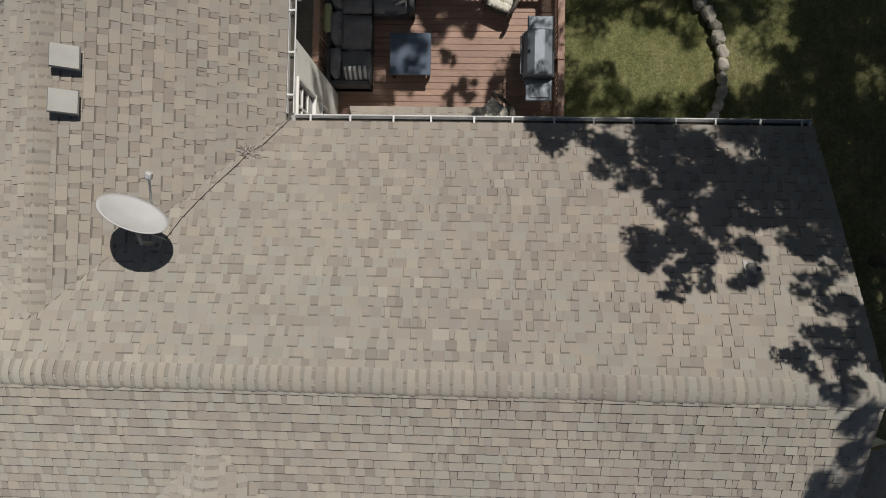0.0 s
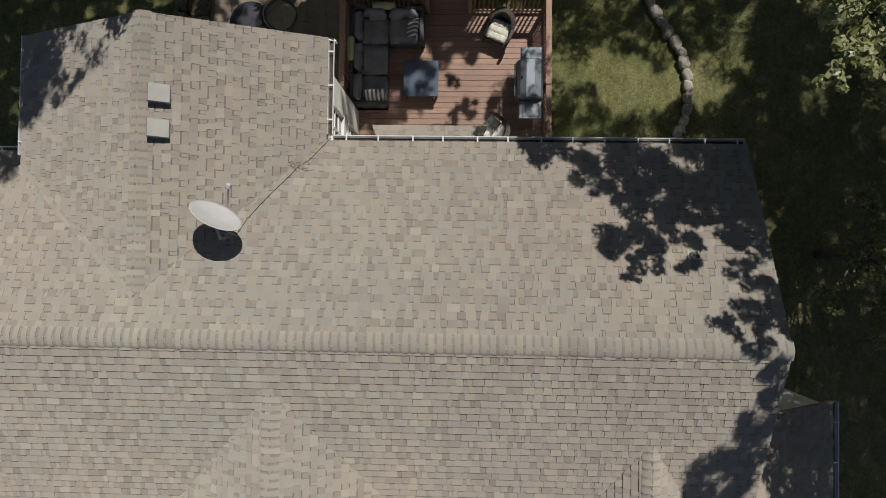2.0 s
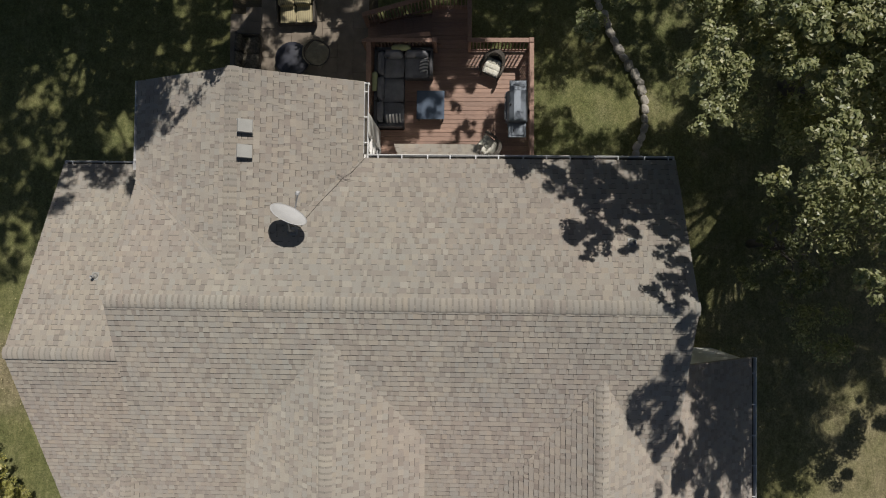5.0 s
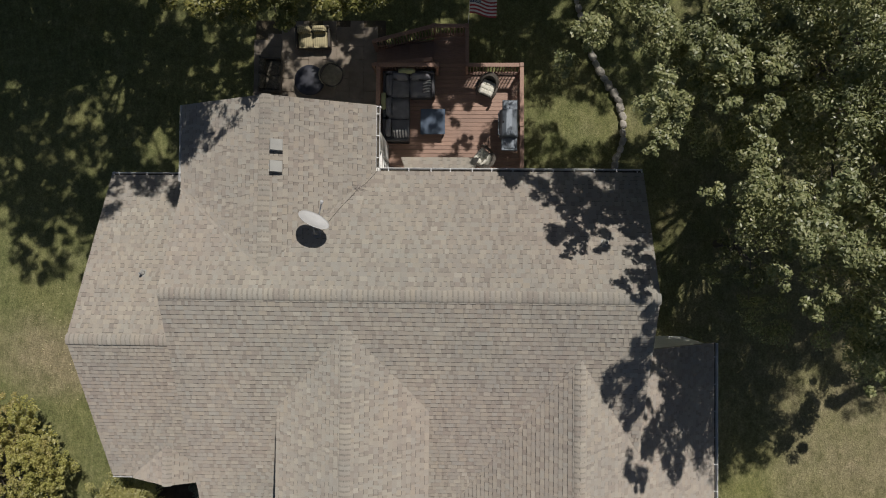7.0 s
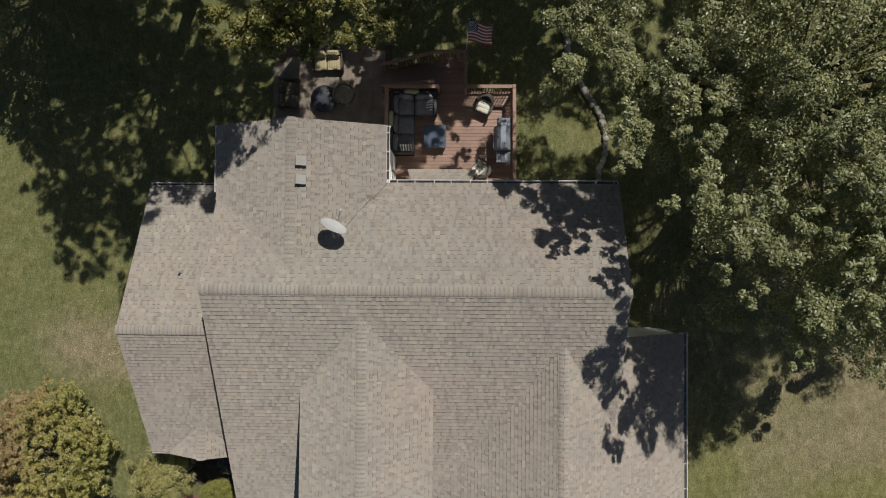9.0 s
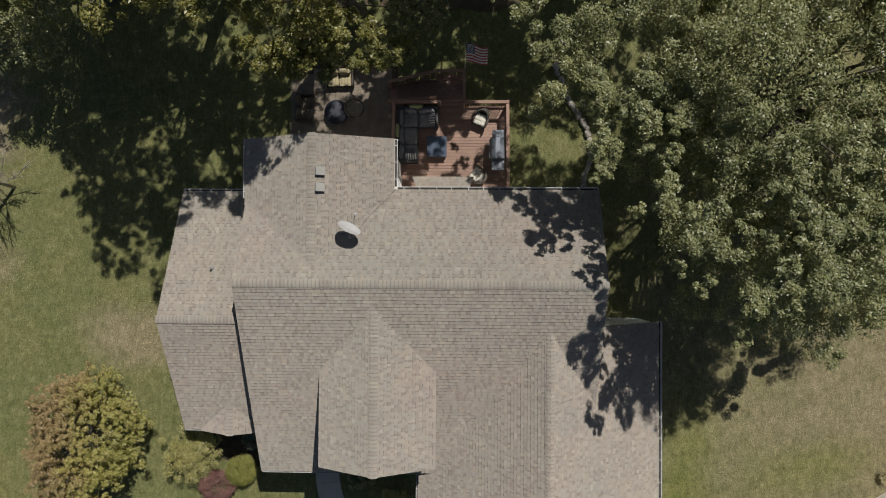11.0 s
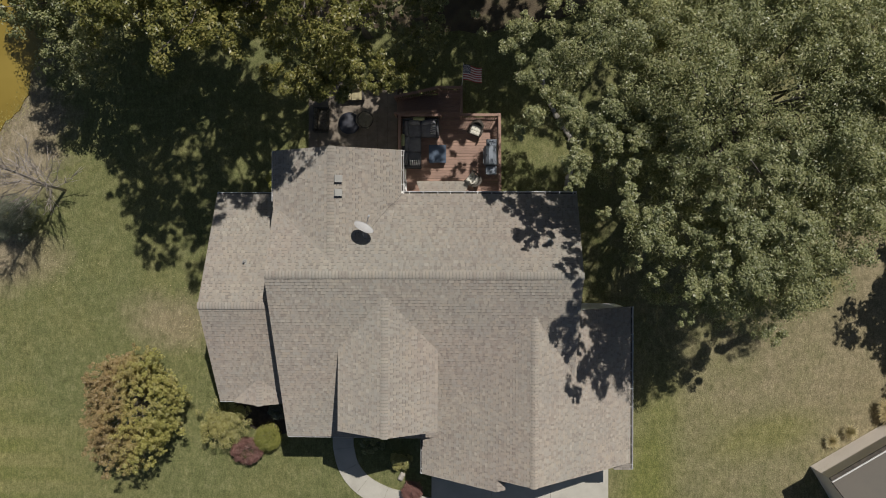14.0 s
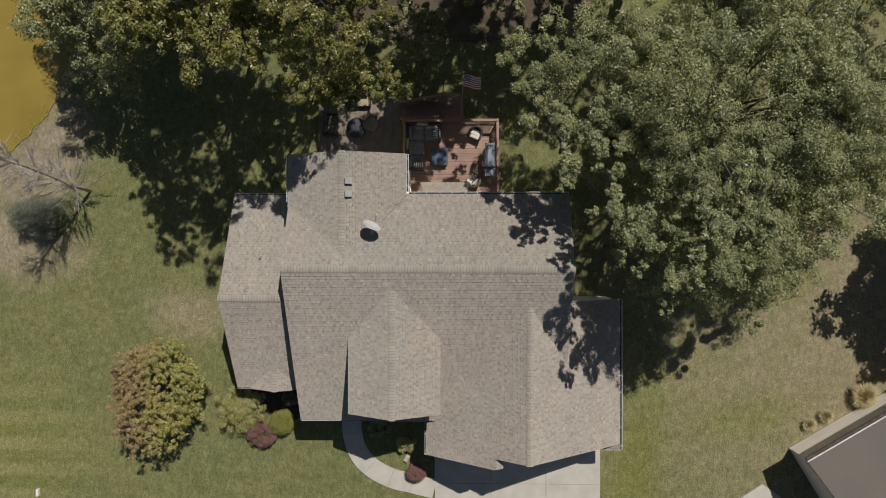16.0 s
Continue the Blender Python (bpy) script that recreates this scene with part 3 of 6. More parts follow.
def cap_mesh(k0, k1, length=EXPO + 0.02):
    """A ridge cap bent over the ridge in a soft curve; its butt end stands proud."""
    gq = Geo()
    prof = []
    for s in (-0.165, -0.157, -0.11, -0.07, -0.035, 0.0, 0.035, 0.07, 0.11, 0.157, 0.165):
        k = k0 if s < 0 else k1
        z = -k * (math.sqrt(s * s + 0.0036) - 0.022)
        prof.append((s, z - (0.018 if abs(s) > 0.16 else 0.006 if abs(s) > 0.15 else 0.0)))
    vs = []
    for x, h in ((0.0, 0.025), (EXPO - 0.048, 0.015), (length, 0.010)):
        vs += [(x, s, z + h) for s, z in prof]
    n = len(prof)
    gq.add(vs[:2 * n], [(i, n + i, n + i + 1, i + 1) for i in range(n - 1)])
    # upslope strip and butt face take the darker tone, painted shade between caps
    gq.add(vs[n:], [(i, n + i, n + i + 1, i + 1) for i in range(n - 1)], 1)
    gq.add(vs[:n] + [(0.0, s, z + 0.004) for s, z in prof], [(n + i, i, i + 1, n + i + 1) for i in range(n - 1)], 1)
    return gq.mesh("ridge_cap", [M_CAP, M_CAPSHADE], smooth=True)


def ridge(p0, p1, k0, k1, roof):
    p0, p1 = Vector(p0), Vector(p1)
    d = (p1 - p0).normalized()
    me = cap_mesh(k0, k1)
    side = Vector((0, 0, 1)).cross(d)
    rot = Matrix((d, side, Vector((0, 0, 1)))).transposed().to_4x4()
    for i in range(int((p1 - p0).length / EXPO)):
        ob = new("ridge_cap", me)
        ob.matrix_world = Matrix.Translation(p0 + d * (i * EXPO) + side * rs.uniform(-0.006, 0.006)) @ rot @ pose(0, 0, 0, 0, 0, rs.uniform(-1.2, 1.2))
        ob.parent = roof


ridge((7.78, -3.74, 7.185), (-5.87, -3.74, 7.185), K, K, roof_main)
ridge((-3.06, 1.82, 6.871), (-3.06, -3.14, 6.871), 0.41, 0.48, roof_gable)
ridge((-9.44, -5.24, 5.405), (-5.95, -5.24, 5.405), 0.45, 0.45, roof_wing)
ridge((-7.25, -10.31, 3.275), (-7.25, -8.9, 3.275), 0.5, 0.5, roof_wing)
ridge((-0.72, -10.84, 6.755), (-0.72, -4.55, 6.755), KC, KC, roof_centre)
ridge((5.80, -13.05, 6.365), (5.80, -5.4, 6.365), KE, KD, roof_garage)


def valley(p0, p1, planes, roof):
    """Woven shingle ends that close the valley between two planes."""
    geo = Geo()
    a, b_ = Vector(p0), Vector(p1)
    d = (b_ - a).normalized()
    n = int((b_ - a).length / 0.13)
    out = None
    for pl in planes:
        w = pl.n.cross(d).normalized()
        if out is None:
            mid = sum((Vector((x, y_, pl.z(x, y_))) for x, y_ in pl.pts), Vector()) / len(pl.pts)
            w = w if w.dot(mid - a) > 0 else -w
            out = Vector((w.x, w.y, 0))
        elif w.dot(out) > 0:
            w = -w
        for i in range(n):
            q0, q1 = a.lerp(b_, i / n), a.lerp(b_, (i + 0.985) / n)
            r0, r1 = rs.uniform(0.04, 0.09), rs.uniform(0.04, 0.09)
            up = pl.n * 0.019
            geo.add([q0 + up, q1 + up, q1 + w * r1 + up * 0.9, q0 + w * r0 + up * 0.9, q0 + w * r0, q1 + w * r1], [(0, 1, 2, 3), (3, 2, 5, 4)])
    part("valley_shingles", geo, M_TAB, roof, kind="stuff")


valley((-5.86, -0.70, main_n.z(0, -0.70)), (-3.06, -3.079, 6.866), (gab_w, main_n), roof_gable)


# ---- walls ----
def wall(p0, p1, tops, mat=M_SIDING, z0=-0.2, thick=0.18, holes=()):
    """A lap-sided wall from p0 to p1 whose top follows (distance, height) pairs; holes are (s0, s1, z0, z1)."""
    p0, p1 = Vector((*p0, 0)), Vector((*p1, 0))
    d = (p1 - p0).normalized()
    side = Vector((-d.y, d.x, 0)) * thick
    gq = Geo()
    cuts = sorted({s for s, _ in tops} | {h[0] for h in holes} | {h[1] for h in holes})

    def top(s):
        for (s0, t0), (s1, t1) in zip(tops, tops[1:]):
            if s0 <= s <= s1:
                return t0 + (t1 - t0) * (s - s0) / max(s1 - s0, 1e-6)
        return tops[-1][1]
    for s0, s1 in zip(cuts, cuts[1:]):
        if s1 - s0 < 1e-5:
            continue
        bands = [(z0, None)]
        for h in holes:
            if h[0] <= s0 + 1e-6 and h[1] >= s1 - 1e-6:
                lo = bands.pop()[0]
                bands += [(lo, h[2]), (h[3], None)]
        for lo, hi in bands:
            a, b_ = p0 + d * s0, p0 + d * s1
            q = [(a, lo), (b_, lo), (b_, hi if hi is not None else top(s1)), (a, hi if hi is not None else top(s0))]
            vs = [Vector((p.x, p.y, z)) for p, z in q] + [Vector((p.x + side.x, p.y + side.y, z)) for p, z in q]
            gq.add(vs, [(0, 1, 2, 3), (7, 6, 5, 4), (0, 4, 5, 1), (1, 5, 6, 2), (2, 6, 7, 3), (3, 7, 4, 0)])
    return part("wall", gq, mat, house)


def siding_boards(p0, p1, tops, out, pitch=0.125, z0=0.1, holes=()):
    """Lap boards on the outer face of a wall that can be seen from above."""
    p0, p1 = Vector((*p0, 0)), Vector((*p1, 0))
    d, length = (p1 - p0).normalized(), (p1 - p0).length
    o = Vector((*out, 0))
    zmax = max(t for _, t in tops)
    z = z0
    while z < zmax - 0.02:
        za = z + pitch
        s0, s1 = 0.0, length
        if len(tops) == 2 and abs(tops[0][1] - tops[1][1]) > 0.05:
            (sa, ta), (sb, tb) = tops
            s_at = sa + (sb - sa) * (min(za, zmax - 0.01) - ta) / (tb - ta)
            if tb > ta:
                s0 = max(0.0, s_at)
            else:
                s1 = min(length, s_at)
        runs = [(s0, s1)]
        for h in holes:
            if h[2] < za and h[3] > z:
                runs = [r for a, b_ in runs for r in ((a, min(b_, h[0])), (max(a, h[1]), b_)) if r[1] - r[0] > 0.02]
        for a, b_ in runs:
            if b_ - a < 0.05:
                continue
            gq = Geo()
            A, B = p0 + d * a, p0 + d * b_
            vs = [A + o * 0.004, B + o * 0.004, B + o * 0.022, A + o * 0.022]
            vs = [Vector((p.x, p.y, z)) for p in vs] + [Vector((p.x, p.y, za - 0.003)) for p in (A + o * 0.003, B + o * 0.003, B + o * 0.008, A + o * 0.008)]
            gq.add(vs, [(0, 1, 5, 4), (1, 2, 6, 5), (2, 3, 7, 6), (3, 0, 4, 7), (4, 5, 6, 7), (3, 2, 1, 0)])
            part("siding_board", gq, M_SIDING, house)
        z += pitch


def zmain(y):
    return 7.18 - K * abs(y + 3.74) - 0.16


def window(p0, d, out, s0, s1, z0, z1, cols=1, rows=1):
    """A white framed window in a wall's opening."""
    p0, d, o = Vector((*p0, 0)), Vector((*d, 0)), Vector((*out, 0))
    win = part("window", Geo(), M_TRIM, house, "white framed window with dark glass")
    rot = Matrix((d, o, Vector((0, 0, 1)))).transposed().to_4x4()
    at = Matrix.Translation(p0) @ rot
    fw = 0.05
    for nm, c_, s_ in (("window_frame", ((s0 + s1) / 2, 0.0, z1 - fw / 2), (s1 - s0, 0.10, fw)), ("window_sill", ((s0 + s1) / 2, 0.0, z0 + fw / 2), (s1 - s0 + 0.02, 0.11, fw)),
                       ("window_frame", (s0 + fw / 2, 0.0, (z0 + z1) / 2), (fw, 0.10, z1 - z0 - 2 * fw)), ("window_frame", (s1 - fw / 2, 0.0, (z0 + z1) / 2), (fw, 0.10, z1 - z0 - 2 * fw))):
        part(nm, boxgeo(c_, s_, at, 0.008), M_TRIM, win)
    for i in range(cols):
        for j in range(rows):
            a = s0 + fw + (s1 - s0 - 2 * fw) * i / cols
            b_ = s0 + fw + (s1 - s0 - 2 * fw) * (i + 1) / cols
            lo = z0 + fw + (z1 - z0 - 2 * fw) * j / rows
            hi = z0 + fw + (z1 - z0 - 2 * fw) * (j + 1) / rows
            part("pane", boxgeo(((a + b_) / 2, -0.02, (lo + hi) / 2), (b_ - a - 0.03, 0.012, hi - lo - 0.03), at), M_DARKGLASS, win)
            if i:
                part("window_bar", boxgeo((a, -0.01, (lo + hi) / 2), (0.04, 0.04, hi - lo - 0.002), at), M_TRIM, win)
            if j:
                part("window_bar", boxgeo(((a + b_) / 2, -0.01, lo), (b_ - a - 0.044, 0.038, 0.04), at), M_TRIM, win)


# north gable wing: east wall over the deck, north and west walls
EW_HOLES = [(0.34, 1.26, 0.95, 2.5), (0.34, 1.26, 3.0, 4.3)]
wall((-0.30, 1.5), (-0.30, -0.36), [(0, 5.35), (1.86, 5.35)], thick=-0.18, holes=[(1.86 - h[1], 1.86 - h[0], h[2], h[3]) for h in EW_HOLES])
siding_boards((-0.30, 1.5), (-0.30, -0.36), [(0, 5.35), (1.86, 5.35)], (1, 0), holes=[(1.86 - h[1], 1.86 - h[0], h[2], h[3]) for h in EW_HOLES])
for h in EW_HOLES:
    window((-0.30, -0.36), (0, 1), (1, 0), *h, 2, 3)
wall((-5.62, 1.5), (-0.36, 1.5), [(0, 5.62), (2.50, 6.66), (5.26, 5.38)], thick=-0.18)
wall((-5.62, -0.4), (-5.62, 1.5), [(0, 5.66), (1.9, 5.66)], thick=-0.18)
# main body
wall((-0.36, -0.36), (7.4, -0.36), [(0, 5.35), (7.76, 5.35)], thick=-0.18)
wall((7.4, -0.36), (7.4, -11.4), [(0, zmain(-0.36)), (3.38, 7.0), (11.04, zmain(-11.4))], thick=-0.18)
wall((-5.5, -11.45), (-5.5, -0.4), [(0, zmain(-11.45)), (7.71, 7.0), (11.05, zmain(-0.4))], thick=-0.18)
wall((-5.5, -11.4), (0.9, -11.4), [(0, 3.3), (6.4, 3.3)])
# west wing
wall((-9.1, -9.9), (-9.1, -0.2), [(0, 2.6), (4.66, 5.2), (9.7, 3.0)], thick=-0.18)
wall((-9.1, -0.2), (-5.6, -0.2), [(0, 2.95), (3.5, 2.95)], thick=-0.18)
wall((-9.1, -9.9), (-5.6, -9.9), [(0, 2.5), (0.4, 2.5), (1.85, 3.1), (3.35, 2.45), (3.5, 2.45)])
# centre gable above the front slope
wall((-2.62, -10.5), (1.22, -10.5), [(0, 5.5), (1.90, 6.55), (3.84, 5.5)], z0=3.6)
wall((-2.62, -7.0), (-2.62, -10.5), [(0, 5.55), (3.5, 5.55)], z0=3.6)
wall((1.22, -10.5), (1.22, -7.0), [(0, 5.55), (3.5, 5.55)], z0=3.6)
# garage
wall((7.3, -5.48), (10.7, -5.48), [(0, 5.02), (3.4, 2.64)], thick=-0.18)
siding_boards((7.42, -5.48), (10.7, -5.48), [(0, 4.95), (3.28, 2.65)], (0, 1), 0.14)
wall((10.7, -5.48), (10.7, -12.7), [(0, 2.64), (7.22, 2.64)], thick=-0.18)
wall((0.9, -11.4), (0.9, -13.2), [(0, 2.95), (1.8, 2.95)])
GAR_HOLES = [(1.0, 4.2, -0.2, 2.3), (5.6, 8.9, -0.2, 2.3)]
wall((0.9, -12.7), (10.7, -12.7), [(0, 2.95), (4.90, 6.15), (9.8, 2.62)], holes=GAR_HOLES)
for s0, s1, _, z1 in GAR_HOLES:
    gd = part("garage_door", Geo(), M_TRIM, house, "white panelled garage door")
    for k in range(4):
        part("panel", boxgeo((0.9 + (s0 + s1) / 2, -12.63, 0.28 + k * 0.575), (s1 - s0 - 0.02, 0.06, 0.565), None, 0.015), M_TRIM, gd)
door = part("front_door", boxgeo((-3.6, -11.43, 1.25), (0.95, 0.05, 2.05), None, 0.01), M_RAIL, house, "dark wooden front door")


# ---- fascia boards, gutters, rake trim ----
def gutter(p0, p1, out, z, hangers=0.62, ends=True, slim=1.0):
    """A white K-style trough along an eave, open above, with strap hangers."""
    p0, p1 = Vector((*p0, z)), Vector((*p1, z))
    d, length = (p1 - p0).normalized(), (p1 - p0).length
    o = Vector((*out, 0))
    rot = Matrix((d, o, Vector((0, 0, 1)))).transposed().to_4x4()
    at = Matrix.Translation(p0) @ rot
    gq = Geo()
    prof = [(0.0, 0.0), (0.0, -0.11), (0.075, -0.11), (0.10, -0.06), (0.112, 0.0), (0.124, 0.006), (0.136, 0.0), (0.128, -0.016), (0.118, -0.07), (0.09, -0.122), (-0.008, -0.122), (-0.008, 0.0)]
    n = len(prof)
    gq.add([(x, y_ * slim, z_) for x in (0, length) for y_, z_ in prof], [(i, (i + 1) % n, n + (i + 1) % n, n + i) for i in range(n)], 0, at)
    if ends:
        for x in (0.0, length):
            gq.add([(x, 0, 0), (x, 0, -0.12), (x, 0.09 * slim, -0.12), (x, 0.13 * slim, 0)], [(0, 1, 2, 3)], 0, at)
    gut = part("gutter", gq, M_GUTTER, house, "white aluminium gutter with strap hangers")
    part("gutter_dirt", boxgeo((length / 2, 0.045 * slim, -0.095), (length - 0.02, 0.07 * slim, 0.02), at), M_GUTTER_IN, gut, "leaf litter lying in the gutter")
    x = 0.25
    while x < length:
        part("hanger", boxgeo((x, 0.062 * slim, 0.008), (0.028, 0.14 * slim, 0.008), at), M_GUTTER, gut)
        x += hangers + rs.uniform(-0.05, 0.05)
    return gut


def trim_line(p0, p1, w=0.03, h=0.15, drop=0.10):
    p0, p1 = Vector(p0), Vector(p1)
    d = p1 - p0
    side = Vector((-d.y, d.x, 0)).normalized() * w / 2
    a, b_ = p0 - Vector((0, 0, drop)), p1 - Vector((0, 0, drop))
    vs = [a - side, a + side, b_ + side, b_ - side]
    vs = [v - Vector((0, 0, h / 2)) for v in vs] + [v + Vector((0, 0, h / 2)) for v in vs]
    gq = Geo()
    gq.add(vs, [(3, 2, 1, 0), (4, 5, 6, 7), (0, 1, 5, 4), (1, 2, 6, 5), (2, 3, 7, 6), (3, 0, 4, 7)])
    part("rake_board", gq, M_TRIM, house)


gutter((0.0, -0.12), (7.74, -0.12), (0, 1), 5.435, slim=0.8)
gutter((-0.12, 1.84), (-0.12, 0.0), (1, 0), 5.435, slim=0.8)
gutter((-9.42, 0.05), (-5.98, 0.05), (0, 1), 3.0, 0.9, slim=0.7)
gutter((-5.87, -0.5), (-5.87, 1.77), (-1, 0), 5.72, 1.4, slim=0.5)
gutter((10.88, -13.35), (10.88, -5.4), (1, 0), 2.68, 0.9)
gutter((-5.76, -11.69), (0.70, -11.69), (0, -1), 3.39, 1.1, slim=0.4)
gutter((0.71, -13.58), (0.71, -11.85), (-1, 0), 3.0, 0.9, slim=0.5)
gutter((-9.42, -10.21), (-8.75, -10.21), (0, -1), 2.53, 0.9, slim=0.5)
for a, b_ in (((7.735, 0, 5.40), (7.735, -3.74, 7.18)), ((7.735, -3.74, 7.18), (7.735, -8.42, 4.96)), ((-5.815, -3.74, 7.18), (-5.78, -11.68, 3.40)), ((-5.815, -0.7, 5.74), (-5.815, -3.74, 7.18)),
              ((0, 1.825, 5.4), (-3.06, 1.775, 6.866)), ((-3.06, 1.775, 6.866), (-5.95, 1.745, 5.69)), ((-9.395, 0.17, 2.97), (-9.395, -5.24, 5.4)), ((-9.395, -5.24, 5.4), (-9.395, -10.2, 2.55))):
    trim_line(a, b_)
for a, b_ in (((-8.72, -10.265, 2.53), (-7.25, -10.265, 3.27)), ((-7.25, -10.265, 3.27), (-5.75, -10.265, 2.52)), ((-2.94, -10.795, 5.57), (-0.72, -10.795, 6.75)), ((-0.72, -10.795, 6.75), (1.54, -10.795, 5.55)),
              ((7.8, -5.425, 4.92), (10.87, -5.425, 2.68)), ((5.80, -13.005, 6.36), (10.87, -13.005, 2.68)), ((4.2, -13.005, 5.29), (5.80, -13.005, 6.36)), ((10.1, -13.335, 2.70), (10.87, -13.335, 2.70)),
              ((0.6, -13.555, 2.93), (4.2, -13.555, 5.29)), ((4.2, -13.555, 5.29), (4.62, -13.555, 5.01))):
    trim_line(a, b_)
# soffits of the front bay over the deck: a small hipped shingle roof under the eave
bay_n = Plane(0, -0.5, 3.1 + 0.5 * 0.68, [(3.0, 0.68), (2.62, -0.3), (0.78, -0.3), (0.4, 0.68)])
roof_slab([bay_n], "small hipped shingle roof over a bay")
wall((0.75, -0.36), (0.75, 0.42), [(0, 3.1), (0.78, 3.0)])
wall((0.75, 0.42), (2.65, 0.42), [(0, 3.0), (1.9, 3.0)], thick=-0.18)
wall((2.65, 0.42), (2.65, -0.36), [(0, 3.0), (0.78, 3.1)])

# ---- deck ----
DZ = 0.85
deck = thing("deck", (0, 0, 0), "raised red-brown wooden deck with railings and a stair", "deck")
y = 0.05
while y < 4.22:
    part("board", boxgeo(((-0.62 + 4.60) / 2, y + 0.068, DZ - 0.015), (5.22, 0.1365, 0.03), None, 0.004), M_DECK, deck)
    y += 0.1445
y = 4.245
while y < 5.58:
    part("board", boxgeo((1.98, y + 0.068, DZ - 0.015), (1.22, 0.1365, 0.03), None, 0.004), M_DECK, deck)
    y += 0.1445
for nm, c_, s_ in (("rim_joist", (1.99, 4.215, DZ - 0.13), (5.18, 0.04, 0.19)), ("rim_joist", (4.58, 2.1, DZ - 0.13), (0.04, 4.1, 0.19)), ("rim_joist", (-0.60, 2.9, DZ - 0.13), (0.04, 2.5, 0.19)),
                   ("rim_joist", (2.57, 4.95, DZ - 0.13), (0.04, 1.3, 0.19)), ("rim_joist", (1.98, 5.60, DZ - 0.13), (1.18, 0.04, 0.19))):
    part(nm, boxgeo(c_, s_), M_RAIL, deck)
RT = 1.90
POSTS = [(-0.56, 4.16), (1.50, 4.16), (2.58, 4.16), (4.49, 4.16), (4.51, 2.05), (4.52, 0.2), (-0.56, 1.95), (2.55, 5.55), (1.40, 5.55)]
for px, py in POSTS:
    post = part("post", boxgeo((px, py, RT / 2 + 0.02), (0.10, 0.10, RT - 0.02), None, 0.006), M_RAIL, deck)
    part("post_cap", boxgeo((px, py, RT + 0.035), (0.15, 0.15, 0.03), None, 0.01), M_RAIL, post)


def railing(p0, p1, gap=0.115, zb=DZ, zt=RT, drop=0.0):
    """Cap rail, two rails and upright balusters between two posts; drop: how much lower its far end lies."""
    a, b_ = Vector((*p0, 0)), Vector((*p1, 0))
    d, length = (b_ - a).normalized(), (b_ - a).length
    sl = drop / length
    ang = math.degrees(math.atan2(d.y, d.x))
    tilt = math.degrees(math.atan(sl))
    mid = (a + b_) / 2
    at = pose(mid.x, mid.y, zt - drop / 2, 0, 0, ang) @ pose(0, 0, 0, 0, tilt, 0)
    run = length / math.cos(radians(tilt))
    part("cap_rail", boxgeo((0, 0, 0.0), (run - 0.06, 0.14, 0.038), at, 0.006), M_RAIL, deck)
    part("rail", boxgeo((0, 0, -0.075), (run - 0.10, 0.04, 0.085), at, 0.004), M_RAIL, deck)
    part("rail", boxgeo((0, 0, -(zt - zb) + 0.12), (run - 0.10, 0.04, 0.085), at, 0.004), M_RAIL, deck)
    me = None
    s = 0.12
    while s < length - 0.08:
        p = a + d * s
        if me is None:
            me = boxgeo((0, 0, 0), (0.036, 0.036, zt - zb - 0.14), None, 0.003).mesh("baluster", M_RAIL)
        ob = new("baluster", me)
        ob.matrix_world = pose(p.x - d.y * 0.035, p.y + d.x * 0.035, (zt + zb) / 2 - sl * s - 0.01, 0, 0, ang)
        ob.parent = deck
        s += gap


railing((-0.56, 4.16), (1.50, 4.16))
railing((2.58, 4.16), (4.49, 4.16))
railing((4.50, 4.16), (4.52, 2.05))
railing((4.52, 2.05), (4.53, 0.2))
railing((-0.56, 4.16), (-0.56, 1.95))
railing((-0.56, 1.95), (-0.56, 1.55))
railing((2.56, 5.55), (2.58, 4.22))
railing((2.55, 5.55), (1.40, 5.55))
railing((1.40, 5.55), (-0.86, 5.28), drop=0.80)
railing((1.38, 4.36), (-0.86, 4.42), drop=0.80)
for k in range(7):
    x1 = 1.37 - 0.32 * k
    part("tread", boxgeo((x1 - 0.16, 4.92, DZ - 0.115 * (k + 1)), (0.315, 0.92, 0.035), None, 0.006), M_DECK, deck)
    part("riser", boxgeo((x1 - 0.005, 4.92, DZ - 0.115 * (k + 1) + 0.068), (0.02, 0.90, 0.095)), M_RAIL, deck)
for yy in (4.43, 5.41):
    gq = Geo()
    gq.add([(1.36, yy - 0.02, DZ - 0.02), (1.36, yy - 0.02, DZ - 0.3), (-0.9, yy - 0.02, 0.0), (-0.9, yy - 0.02, 0.14), (1.36, yy + 0.02, DZ - 0.02), (1.36, yy + 0.02, DZ - 0.3), (-0.9, yy + 0.02, 0.0), (-0.9, yy + 0.02, 0.14)],
           [(0, 1, 2, 3), (7, 6, 5, 4), (0, 4, 5, 1), (1, 5, 6, 2), (2, 6, 7, 3), (3, 7, 4, 0)])
    part("stringer", gq, M_RAIL, deck)
for px, py in ((-0.86, 5.28), (-0.86, 4.42)):
    part("post", boxgeo((px, py, 0.56), (0.10, 0.10, 1.12), None, 0.006), M_RAIL, deck)

